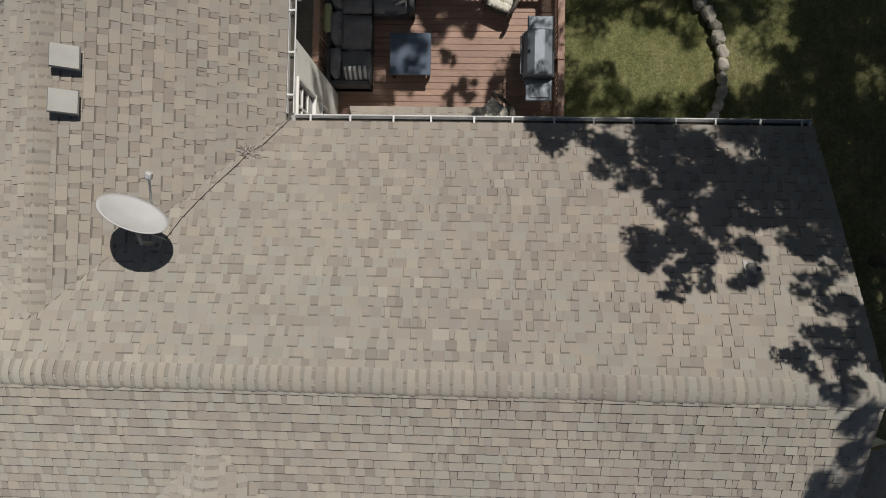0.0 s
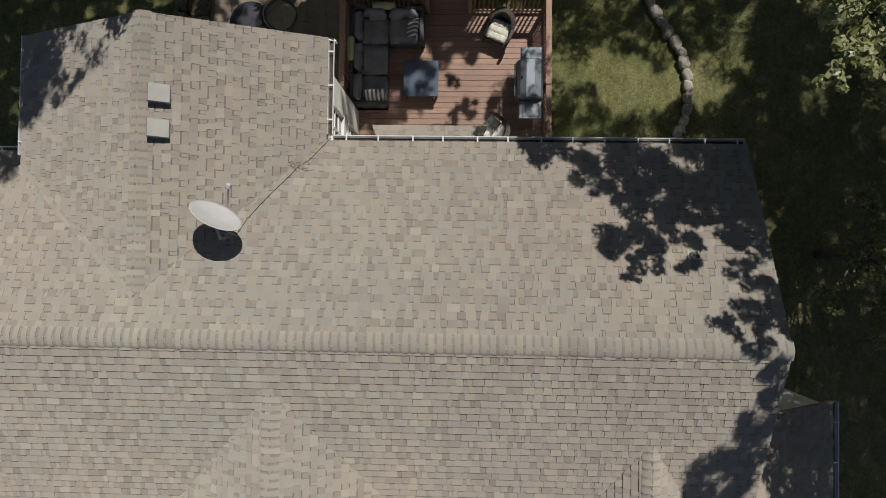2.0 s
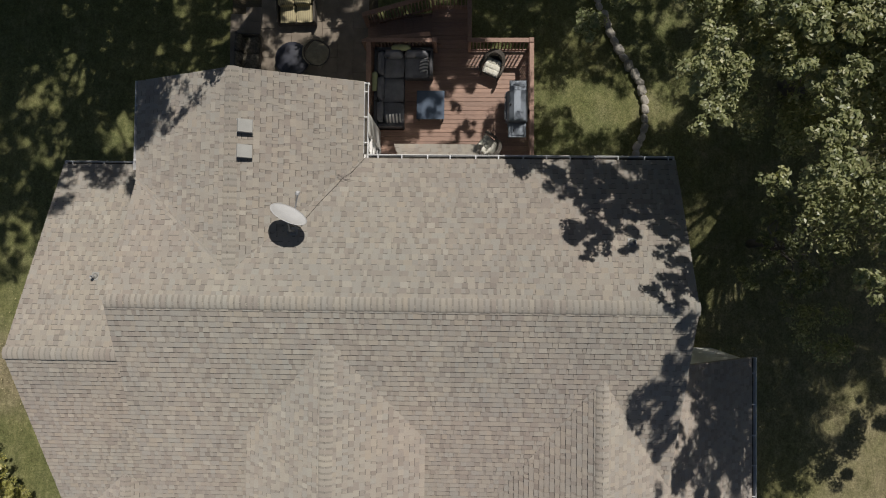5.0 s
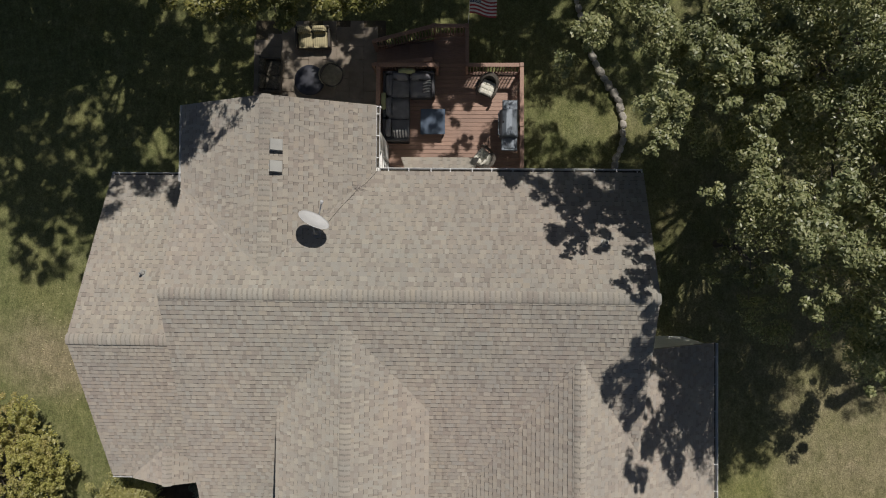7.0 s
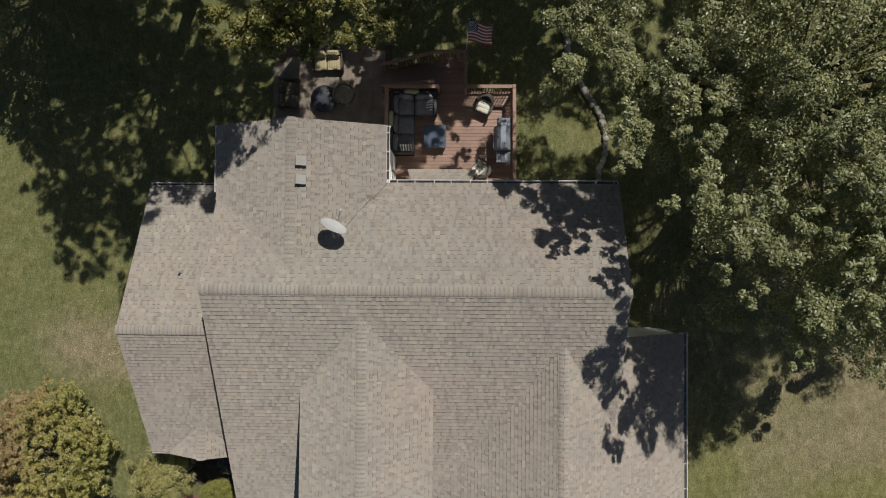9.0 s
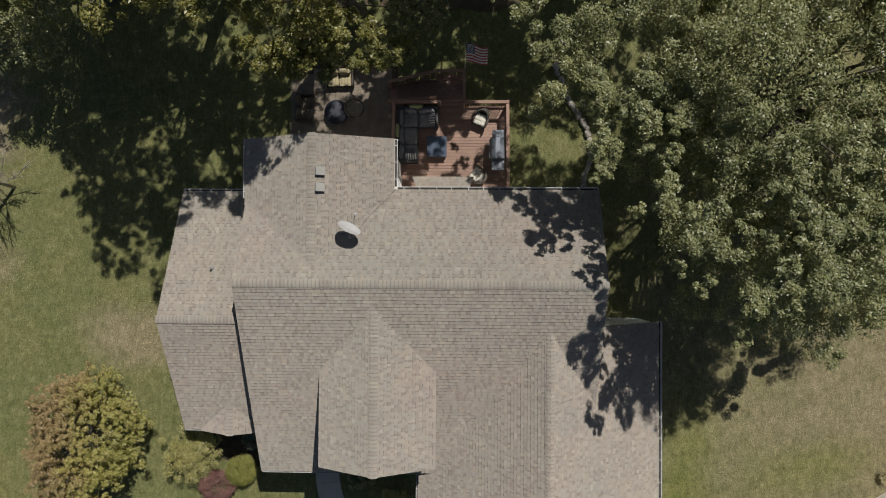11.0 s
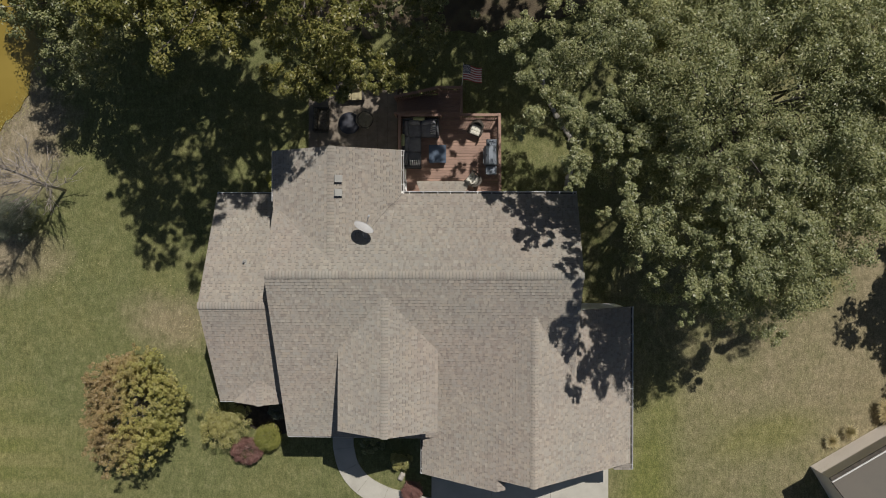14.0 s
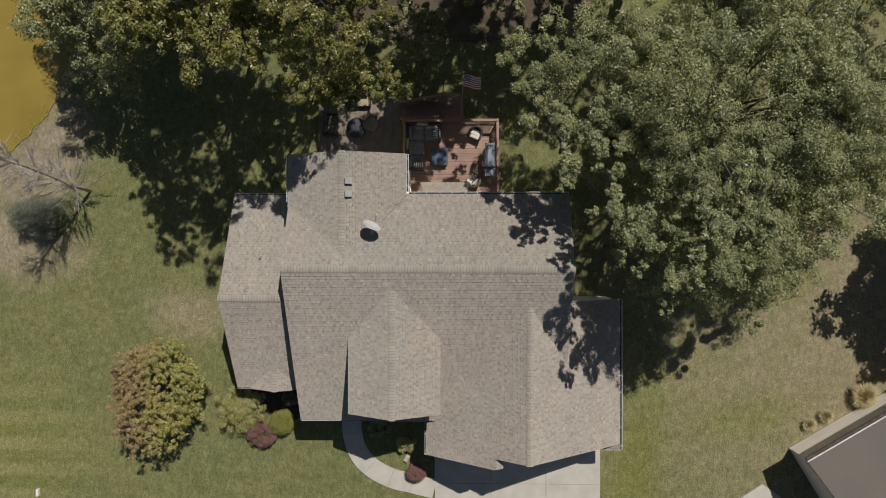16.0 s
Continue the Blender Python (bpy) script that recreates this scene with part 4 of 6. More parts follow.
# ---- deck furniture ----
M_CUSHION = grainy("charcoal_cushion_fabric", [(0.3, (0.170, 0.170, 0.182)), (0.7, (0.232, 0.232, 0.245))], 6, 220, 0.95, bmp=0.3)
M_WICKER = grainy("black_wicker", [(0.3, (0.055, 0.055, 0.060)), (0.7, (0.105, 0.105, 0.112))], 30, 160, 0.6, bmp=0.9, dist=0.01)
M_GREENFAB = grainy("lime_fabric", [(0.3, (0.36, 0.38, 0.19)), (0.7, (0.45, 0.47, 0.25))], 5, 200, 0.95)
M_CREAM = grainy("cream_cushion_fabric", [(0.3, (0.55, 0.53, 0.45)), (0.7, (0.70, 0.68, 0.60))], 9, 150, 0.95, bmp=0.5)
M_STEEL, nt, b = material("brushed_stainless_steel", 0.55, 0.65)
c = ramp(nt, noise_tex(nt, stretch(nt, coords(nt), (60, 2, 2)), 4.0), [(0.3, (0.15, 0.17, 0.195)), (0.7, (0.22, 0.245, 0.275))])
nt.links.new(c, b.inputs["Base Color"])
M_BLACK = grainy("black_enamel", [(0.3, (0.012, 0.012, 0.013)), (0.7, (0.03, 0.03, 0.032))], 8, 90, 0.4, bmp=0.1)
M_TABLETOP, nt, b = material("blue_glass_tabletop", 0.32)
c = ramp(nt, noise_tex(nt, coords(nt), 3.0), [(0.3, (0.052, 0.078, 0.118)), (0.7, (0.074, 0.102, 0.145))])
nt.links.new(c, b.inputs["Base Color"])
M_BROWNWICKER = grainy("weathered_brown_wicker", [(0.3, (0.050, 0.042, 0.034)), (0.7, (0.11, 0.095, 0.078))], 40, 170, 0.7, bmp=0.9, dist=0.008)


def stripes_material(name, a, b_, axis, width):
    m, nt2, bs = material(name, 0.95)
    tc = nt2.nodes.new("ShaderNodeTexCoord")
    w = nt2.nodes.new("ShaderNodeTexWave")
    w.bands_direction = axis
    w.inputs["Scale"].default_value = 0.314 / width
    nt2.links.new(tc.outputs["Object"], w.inputs["Vector"])
    col = ramp(nt2, w.outputs["Fac"], [(0.48, a), (0.52, b_)])
    col = mix(nt2, 0.3, col, ramp(nt2, noise_tex(nt2, tc.outputs["Object"], 120.0), [(0.3, (0.7, 0.7, 0.7)), (0.7, (1, 1, 1))]), "MULTIPLY")
    nt2.links.new(col, bs.inputs["Base Color"])
    return m


M_STRIPE_X = stripes_material("grey_white_stripes", (0.62, 0.61, 0.58), (0.13, 0.13, 0.14), "X", 0.105)


def pad(c_, s_, r=0.05, n=8, seed=0.0, at=None):
    """A soft cushion: a rounded box with a crowned, slightly uneven face."""
    gq = Geo()
    vs, fs = [], []
    for side in (-1, 1):
        for j in range(n + 1):
            for i in range(n + 1):
                u, v = 2 * i / n - 1, 2 * j / n - 1
                e = max(abs(u), abs(v))
                hgt = math.sqrt(max(0.0, 1 - e ** 6)) * (0.88 + 0.12 * (1 - u * u) * (1 - v * v))
                k = 1 - 0.06 * e ** 4 * (u * u * v * v)
                z = side * hgt * s_[2] / 2 + 0.008 * noise.noise(Vector((u * 1.7 + seed, v * 1.7, side + seed)))
                vs.append((c_[0] + u * s_[0] / 2 * k, c_[1] + v * s_[1] / 2 * k, c_[2] + z))
    m = (n + 1) ** 2
    for j in range(n):
        for i in range(n):
            a = j * (n + 1) + i
            fs.append((a, a + 1, a + n + 2, a + n + 1))
            fs.append((m + a + n + 1, m + a + n + 2, m + a + 1, m + a))
    fs = [tuple(reversed(f)) for f in fs]
    edge = [j for j in range(n + 1)] + [(j + 1) * (n + 1) - 1 for j in range(1, n + 1)] + [n * (n + 1) + i for i in range(n - 1, -1, -1)] + [j * (n + 1) for j in range(n - 1, 0, -1)]
    for a, b_ in zip(edge, edge[1:] + edge[:1]):
        fs.append((a, b_, m + b_, m + a))
    gq.add(vs, fs, 0, at)
    return gq


def sofa_unit(x0, x1, y0, y1, backs, arms, seed):
    """One unit of the sectional: a black wicker base, seat cushion, back cushions and arms on the sides named."""
    cx, cy, w, d = (x0 + x1) / 2, (y0 + y1) / 2, x1 - x0, y1 - y0
    s = thing("sofa_section", (cx, cy, DZ), "charcoal cushioned outdoor sofa section on a black wicker base", "sofa", "sections of the sofa")
    part("base", boxgeo((0, 0, 0.14), (w - 0.01, d - 0.01, 0.26), None, 0.02), M_WICKER, s)
    bx0, bx1, by0, by1 = -w / 2, w / 2, -d / 2, d / 2
    if "W" in backs or "W" in arms:
        part("backrest" if "W" in backs else "armrest", boxgeo((bx0 + 0.06, 0, 0.33), (0.11, d - 0.01, 0.62), None, 0.02), M_WICKER, s)
        bx0 += 0.12
    if "E" in arms:
        part("armrest", boxgeo((bx1 - 0.06, 0, 0.30), (0.11, d - 0.01, 0.56), None, 0.02), M_WICKER, s)
        bx1 -= 0.12
    if "N" in backs:
        part("backrest", boxgeo((0, by1 - 0.06, 0.33), (w - 0.01, 0.11, 0.62), None, 0.02), M_WICKER, s)
        by1 -= 0.12
    if "S" in arms:
        part("armrest", boxgeo((0, by0 + 0.06, 0.30), (w - 0.01, 0.11, 0.56), None, 0.02), M_WICKER, s)
        by0 += 0.12
    part("seat_cushion", pad(((bx0 + bx1) / 2, (by0 + by1) / 2, 0.36), (bx1 - bx0, by1 - by0, 0.17), seed=seed), M_CUSHION, s, smooth=True)
    if "W" in backs:
        part("back_cushion", pad((0, 0, 0), (0.17, by1 - by0 - 0.02, 0.42), seed=seed + 3, at=pose(bx0 + 0.11, (by0 + by1) / 2, 0.60, 0, -14, 0)), M_CUSHION, s, smooth=True)
    if "N" in backs:
        part("back_cushion", pad((0, 0, 0), (bx1 - bx0 - (0.2 if "W" in backs else 0.02), 0.17, 0.42), seed=seed + 5, at=pose((bx0 + bx1) / 2 + (0.08 if "W" in backs else 0), by1 - 0.11, 0.60, -14, 0, 0)), M_CUSHION, s, smooth=True)
    return s


sofa_unit(-0.44, 0.50, 3.17, 4.08, "WN", "", 1.0)
sofa_unit(0.51, 1.42, 3.17, 4.08, "N", "E", 2.0)
sofa_unit(-0.44, 0.50, 2.38, 3.16, "W", "", 4.0)
sofa_unit(-0.44, 0.50, 1.55, 2.37, "W", "S", 6.0)
for lie in (pose(0.42, 4.03, DZ + 0.72, 0, 90, 0), pose(-0.40, 2.95, DZ + 0.72, 90, 0, 0)):
    gq = Geo()
    gq.lathe([(0.02, -0.31), (0.075, -0.29), (0.092, -0.23), (0.098, 0), (0.092, 0.23), (0.075, 0.29), (0.02, 0.31)], 14)
    solo("pillow", gq, M_GREENFAB, "lime green bolster pillow on the sofa back", "pillow", "pillows", smooth=True, at=lie)
solo("pillow", pad((0, 0, 0), (0.44, 0.44, 0.15), seed=9), M_STRIPE_X, "grey and white striped pillow leaning on the sofa arm", "pillow", "pillows", smooth=True, at=pose(1.14, 3.52, DZ + 0.58, 0, -52, -6) @ pose(0, 0, 0, 0, 0, 90))
solo("pillow", pad((0, 0, 0), (0.50, 0.36, 0.17), seed=12), M_STRIPE_X, "grey and white striped pillow lying on the sofa", "pillow", "pillows", smooth=True, at=pose(0.20, 1.80, DZ + 0.55, 38, 0, 4))

tab = thing("coffee_table", (1.355, 2.29, DZ), "square blue-topped outdoor coffee table with a black base", "table")
part("tabletop", boxgeo((0, 0, 0.40), (0.89, 0.92, 0.03), None, 0.01), M_TABLETOP, tab)
part("rim", boxgeo((0, 0, 0.365), (0.86, 0.89, 0.04), None, 0.006), M_BLACK, tab)
for sx in (-1, 1):
    for sy in (-1, 1):
        part("leg", boxgeo((sx * 0.38, sy * 0.395, 0.175), (0.06, 0.06, 0.34), None, 0.006), M_BLACK, tab)
part("shelf", boxgeo((0, 0, 0.12), (0.70, 0.72, 0.02), None, 0.004), M_BLACK, tab)

# grill with hood, side shelves and doors; it faces west
grill = thing("grill", (4.07, 2.08, DZ), "large stainless steel gas grill with side shelves and closed hood", "grill")
part("cabinet", boxgeo((0.04, 0.05, 0.42), (0.56, 0.95, 0.74), None, 0.015), M_STEEL, grill)
part("side_shelf", boxgeo((0.04, 0.71, 0.86), (0.54, 0.34, 0.05), None, 0.04), M_STEEL, grill)
sh = part("side_shelf", boxgeo((0.02, -0.68, 0.86), (0.56, 0.46, 0.05), None, 0.02), M_STEEL, grill)
part("burner_lid", boxgeo((0.04, -0.68, 0.895), (0.40, 0.34, 0.02), None, 0.008), M_STEEL, sh)
part("handle", boxgeo((-0.10, -0.70, 0.912), (0.03, 0.07, 0.012)), M_BLACK, sh)
gq = Geo()
prof = [(-0.30, 0.80), (-0.31, 0.92), (-0.24, 1.06), (-0.10, 1.14), (0.10, 1.15), (0.26, 1.08), (0.33, 0.92), (0.33, 0.80)]
ys = [-0.44, -0.41, 0.49, 0.52]
for k, yv in enumerate(ys):
    gq.v += [(x * (0.96 if k in (0, 3) else 1), yv, 0.80 + (z - 0.80) * (0.95 if k in (0, 3) else 1)) for x, z in prof]
n = len(prof)
for k in range(3):
    gq.f += [(n * k + i, n * k + i + 1, n * (k + 1) + i + 1, n * (k + 1) + i) for i in range(n - 1)]
gq.f += [tuple(range(n)), tuple(range(4 * n - 1, 3 * n - 1, -1))]
gq.m = [0] * len(gq.f)
hood = part("hood", gq, M_STEEL, grill)
part("hood_handle", tubegeo([(-0.31, -0.36, 0.93), (-0.37, -0.36, 0.95), (-0.37, 0.42, 0.95), (-0.31, 0.42, 0.93)], 0.014), M_STEEL, hood)
part("thermometer", one(lambda q: q.lathe([(0.035, 0), (0.04, 0.01), (0.03, 0.018)], 14, pose(-0.20, 0.06, 1.095, 0, -42, 0))), M_BLACK, hood)
part("control_panel", boxgeo((-0.305, 0.04, 0.78), (0.06, 0.96, 0.12), None, 0.01), M_STEEL, grill)
for k in range(4):
    part("knob", one(lambda q: q.lathe([(0.028, 0), (0.028, 0.025), (0.02, 0.03)], 12, pose(-0.335, -0.28 + 0.21 * k, 0.78, 0, -90, 0))), M_BLACK, grill)
for k in range(4):
    part("caster", one(lambda q: q.lathe([(0.035, -0.02), (0.04, 0), (0.035, 0.02)], 12, pose(-0.18 + 0.44 * (k % 2), -0.38 + 0.86 * (k // 2), 0.04, 90, 0, 0))), M_BLACK, grill)


def armchair(at, turn, lab, cover=0.0):
    """A wicker armchair with rounded back; it faces along -y before it is turned."""
    ch = thing("armchair", at, lab, "chair", "armchairs on the deck", turn=turn)
    arc = [(0.34 * math.cos(a), 0.06 + 0.34 * math.sin(a)) for a in [math.pi * k / 10 for k in range(11)]]
    inner = [(0.27 * math.cos(a), 0.06 + 0.26 * math.sin(a)) for a in [math.pi * k / 10 for k in range(11)]]
    gq = Geo()
    lo = [0.30] * 11
    hi = [0.60 + 0.22 * math.sin(math.pi * k / 10) for k in range(11)]
    for k in range(11):
        gq.v += [(*arc[k], lo[k]), (arc[k][0] * 1.06, arc[k][1] * 1.06 + 0.02, hi[k]), (*inner[k], hi[k] - 0.02), (*inner[k], lo[k])]
    for k in range(10):
        gq.f += [(4 * k + i, 4 * (k + 1) + i, 4 * (k + 1) + (i + 1) % 4, 4 * k + (i + 1) % 4) for i in range(4)]
    gq.f += [(0, 1, 2, 3), (43, 42, 41, 40)]
    gq.m = [0] * len(gq.f)
    part("backrest", gq, M_BROWNWICKER, ch)
    for sx in (-1, 1):
        part("armrest", tubegeo([(sx * 0.34, 0.06, 0.60), (sx * 0.345, -0.16, 0.60), (sx * 0.33, -0.30, 0.56), (sx * 0.31, -0.33, 0.46)], [0.045, 0.045, 0.04, 0.03]), M_BROWNWICKER, ch, smooth=True)
        for sy in (-0.28, 0.30):
            part("leg", tubegeo([(sx * 0.28, sy, 0.30), (sx * 0.30, sy * 1.06, 0.0)], [0.025, 0.018]), M_BROWNWICKER, ch)
    part("seat", boxgeo((0, 0.0, 0.33), (0.60, 0.64, 0.06), None, 0.02), M_BROWNWICKER, ch)
    cu = part("seat_cushion", pad((0, -0.035, 0.40), (0.53, 0.53, 0.08), seed=5.0, n=6), M_CREAM, ch, "tufted cream seat cushion", smooth=True)
    for i in range(3):
        for j in range(3):
            q = pad((-0.165 + 0.165 * i, -0.20 + 0.165 * j, 0.43), (0.19, 0.19, 0.13), seed=i + 3.0 * j, n=6)
            part("tuft", q, M_CREAM, cu, smooth=True)
    if cover > 0:
        part("back_cushion", pad((0, 0, 0), (0.46, 0.44, 0.12), seed=21, at=pose(0.0, 0.18, 0.62, -68, 0, 0)), M_CREAM, ch, "cream back cushion", smooth=True)
    return ch


armchair((3.33, 3.55, DZ), -24, "brown wicker armchair with a tufted cream seat cushion")
armchair((3.20, 0.96, DZ), -128, "brown wicker armchair with cream cushions beside the bay", 1.0)

# ---- patio ----
patio = thing("patio", (0, 0, 0), "grey flagstone patio in the shade", "patio", kind="structure")
prng = random.Random(11)
me_cache = {}
for i in range(10):
    for j in range(9):
        cx, cy = -5.35 + 0.53 * i, 1.95 + 0.5 * j
        if cx > -0.6 or (cx < -4.6 and cy > 5.6):
            continue
        if i % 2:
            cy += 0.24
        key = prng.randrange(6)
        if key not in me_cache:
            q = Geo()
            q.prism([(sx * 0.262 + prng.uniform(-0.006, 0.002) * sx, sy * 0.247 + prng.uniform(-0.006, 0.002) * sy) for sx, sy in ((-1, -1), (1, -1), (1, 1), (-1, 1))], -0.1, 0.035 + prng.uniform(0, 0.008))
            me_cache[key] = q.mesh("flagstone", M_PATIO)
        ob = new("flagstone", me_cache[key])
        ob.matrix_world = pose(cx, cy, 0, 0, 0, prng.uniform(-1, 1))
        ob.parent = patio
part("bedding", boxgeo((-3.05, 4.1, -0.05), (5.0, 4.7, 0.12)), M_LITTER, patio)

M_NAVY = grainy("navy_vinyl_cover", [(0.3, (0.018, 0.020, 0.030)), (0.7, (0.035, 0.038, 0.052))], 5, 60, 0.55)
M_TANFAB = grainy("faded_tan_fabric", [(0.3, (0.20, 0.175, 0.12)), (0.7, (0.29, 0.255, 0.18))], 9, 80, 0.9, bmp=0.4)
pit = thing("fire_pit", (-3.37, 4.05, 0.03), "round fire pit under a dark navy cover", "fire pit")
part("bowl", one(lambda q: q.lathe([(0.30, 0.0), (0.34, 0.06), (0.52, 0.30), (0.54, 0.33)], 28)), M_BLACK, pit, smooth=True)
part("cover", one(lambda q: q.lathe([(0.57, 0.26), (0.58, 0.335), (0.40, 0.375), (0.08, 0.385)], 28)), M_NAVY, pit, smooth=True)


def round_chair(at, turn, lab):
    """A low round lounge chair with a pale cushion and a bowed arm."""
    ch = thing("lounge_chair", at, lab, "chair", "chairs on the patio", turn=turn)
    part("shell", one(lambda q: q.lathe([(0.25, 0.10), (0.36, 0.22), (0.44, 0.38), (0.46, 0.44), (0.42, 0.44), (0.34, 0.26), (0.05, 0.22)], 22)), M_BROWNWICKER, ch, smooth=True)
    part("seat_cushion", pad((0, -0.02, 0.37), (0.80, 0.78, 0.18), seed=33), M_TANFAB, ch, smooth=True)
    part("arm_hoop", tubegeo([(0.45 * math.cos(a), 0.45 * math.sin(a), 0.46 + 0.08 * math.sin(a)) for a in [math.pi * k / 12 for k in range(13)]], 0.022), M_TANFAB, ch, smooth=True)
    for k in range(4):
        a = math.pi / 4 + math.pi / 2 * k
        part("leg", tubegeo([(0.22 * math.cos(a), 0.22 * math.sin(a), 0.14), (0.30 * math.cos(a), 0.30 * math.sin(a), 0.0)], 0.02), M_BROWNWICKER, ch)
    return ch


round_chair((-2.52, 4.22, 0.035), 60, "round wicker patio chair with a pale cushion")


M_YELLOWFAB = stripes_material("yellow_patterned_fabric", (0.40, 0.35, 0.21), (0.30, 0.26, 0.16), "X", 0.07)
M_DARKFAB = grainy("dark_mottled_fabric", [(0.3, (0.065, 0.058, 0.044)), (0.5, (0.12, 0.105, 0.080)), (0.7, (0.20, 0.175, 0.135))], 14, 60, 0.95, bmp=0.4)


def loveseat(at, turn, fabric, lab):
    """A two-seat patio sofa with dark arms; it faces along -y before it is turned."""
    lv = thing("loveseat", at, lab, "sofa", "loveseats on the patio", turn=turn)
    part("base", boxgeo((0, 0, 0.17), (1.30, 0.74, 0.22), None, 0.02), M_BROWNWICKER, lv)
    part("backrest", boxgeo((0, 0.37, 0.37), (1.30, 0.06, 0.52), None, 0.02), M_BROWNWICKER, lv)
    for sx in (-1, 1):
        part("armrest", boxgeo((sx * 0.62, -0.02, 0.32), (0.07, 0.72, 0.36), None, 0.02), M_BROWNWICKER, lv)
        part("seat_cushion", pad((sx * 0.285, -0.06, 0.36), (0.56, 0.60, 0.15), seed=41 + sx), fabric, lv, smooth=True)
        part("back_cushion", pad((0, 0, 0), (0.55, 0.17, 0.42), seed=44 + sx, at=pose(sx * 0.285, 0.24, 0.60, -14, 0, 0)), fabric, lv, smooth=True)
        for sy in (-0.32, 0.32):
            part("foot", boxgeo((sx * 0.60, sy, 0.03), (0.05, 0.05, 0.06)), M_BLACK, lv)
    return lv


loveseat((-3.25, 5.62, 0.04), 2, M_YELLOWFAB, "wicker patio loveseat with yellow patterned cushions")
loveseat((-4.85, 4.22, 0.04), 88, M_DARKFAB, "wicker patio loveseat with dark mottled cushions")

# ---- stone edging of the lawn ----
stone_meshes = []
for k in range(7):
    q = Geo()
    n1, n2 = 12, 6
    for j in range(n2 + 1):
        for i in range(n1):
            th, ph = math.pi * j / n2, 2 * math.pi * i / n1
            d = Vector((math.sin(th) * math.cos(ph), math.sin(th) * math.sin(ph), math.cos(th)))
            e = max(abs(d.x), abs(d.y), abs(d.z))
            d = d * (0.25 + 0.75 / max(e, 0.3) * 0.78)
            d *= 1 + 0.25 * noise.noise(d * 1.4 + Vector((k * 7.0, k, 0)))
            q.v.append((d.x * 0.20, d.y * 0.145, d.z * 0.12 + 0.07))
    for j in range(n2):
        for i in range(n1):
            q.f.append((j * n1 + i, (j + 1) * n1 + i, (j + 1) * n1 + (i + 1) % n1, j * n1 + (i + 1) % n1))
    q.m = [0] * len(q.f)
    stone_meshes.append(q.mesh("edging_stone", M_STONE))
line = [(6.7, 7.2), (7.0, 5.9), (7.45, 4.75), (7.95, 3.95), (8.32, 3.3), (8.50, 2.75), (8.52, 2.1), (8.38, 1.5), (8.2, 1.05), (8.1, 0.4), (8.15, -0.6)]
acc, step = 0.0, 0.0
for (xa, ya), (xb, yb) in zip(line, line[1:]):
    length = math.hypot(xb - xa, yb - ya)
    while step < acc + length:
        s = (step - acc) / length
        ob = new("edging_stone", stone_meshes[prng.randrange(7)])
        k = prng.uniform(0.85, 1.15)
        ob.matrix_world = pose(xa + (xb - xa) * s + prng.uniform(-0.05, 0.05), ya + (yb - ya) * s, 0, 0, 0, math.degrees(math.atan2(yb - ya, xb - xa)) + prng.uniform(-18, 18)) @ Matrix.Diagonal((k, k, prng.uniform(0.8, 1.3), 1))
        tagged(ob, "rough tan stone in the lawn edging", "stone", "edging stones")
        step += 0.32
    acc += length

# ---- flag ----
M_FLAG_RED = grainy("red_flag_cloth", [(0.3, (0.30, 0.045, 0.05)), (0.7, (0.38, 0.06, 0.065))], 3, 90, 0.9)
M_FLAG_WHITE = grainy("white_flag_cloth", [(0.3, (0.58, 0.57, 0.56)), (0.7, (0.70, 0.69, 0.68))], 3, 90, 0.9)
M_FLAG_BLUE = grainy("blue_flag_cloth", [(0.3, (0.025, 0.03, 0.085)), (0.7, (0.04, 0.045, 0.11))], 3, 90, 0.9)
flag = thing("flag", (2.55, 5.55, 0), "striped red, white and blue flag on a pole", "flag")
part("pole", tubegeo([(0.03, 0.06, 1.2), (0.06, 0.2, 1.9), (0.12, 0.90, 3.0)], 0.014), M_TRIM, flag)


def flag_pt(u, v):
    """u along the fly, v down the hoist, both 0 to 1."""
    x = 0.10 + 0.92 * u
    y_ = 0.85 - 0.62 * v - 0.12 * u
    z = 2.95 - 0.50 * v - 0.16 * u + 0.055 * math.sin(7 * u + 1.5 * v) * (0.3 + u)
    return Vector((x, y_ + 0.03 * math.sin(6 * u), z))


NU = 20
q = Geo()
for r in range(13):
    for i in range(NU):
        u0, u1, v0, v1 = i / NU, (i + 1) / NU, r / 13, (r + 1) / 13
        canton = i < 8 and r < 7
        q.poly([flag_pt(u0, v1), flag_pt(u1, v1), flag_pt(u1, v0), flag_pt(u0, v0)], 2 if canton else r % 2)
for a in range(9):
    for b_ in range(5 if a % 2 else 6):
        u, v = (0.4 / 12) * (2 * b_ + 1 + a % 2), (7 / 13) * (a + 1) / 10
        p = flag_pt(u, v)
        eu, ev = (flag_pt(u + 0.01, v) - p).normalized(), (flag_pt(u, v + 0.01) - p).normalized()
        nn = ev.cross(eu).normalized() * 0.004
        if nn.z < 0:
            nn = -nn
        q.poly([p + nn + 0.019 * (math.cos(t) * eu + math.sin(t) * ev) for t in [2 * math.pi * k / 6 for k in range(6)]], 1)
part("cloth", q, [M_FLAG_RED, M_FLAG_WHITE, M_FLAG_BLUE], flag)

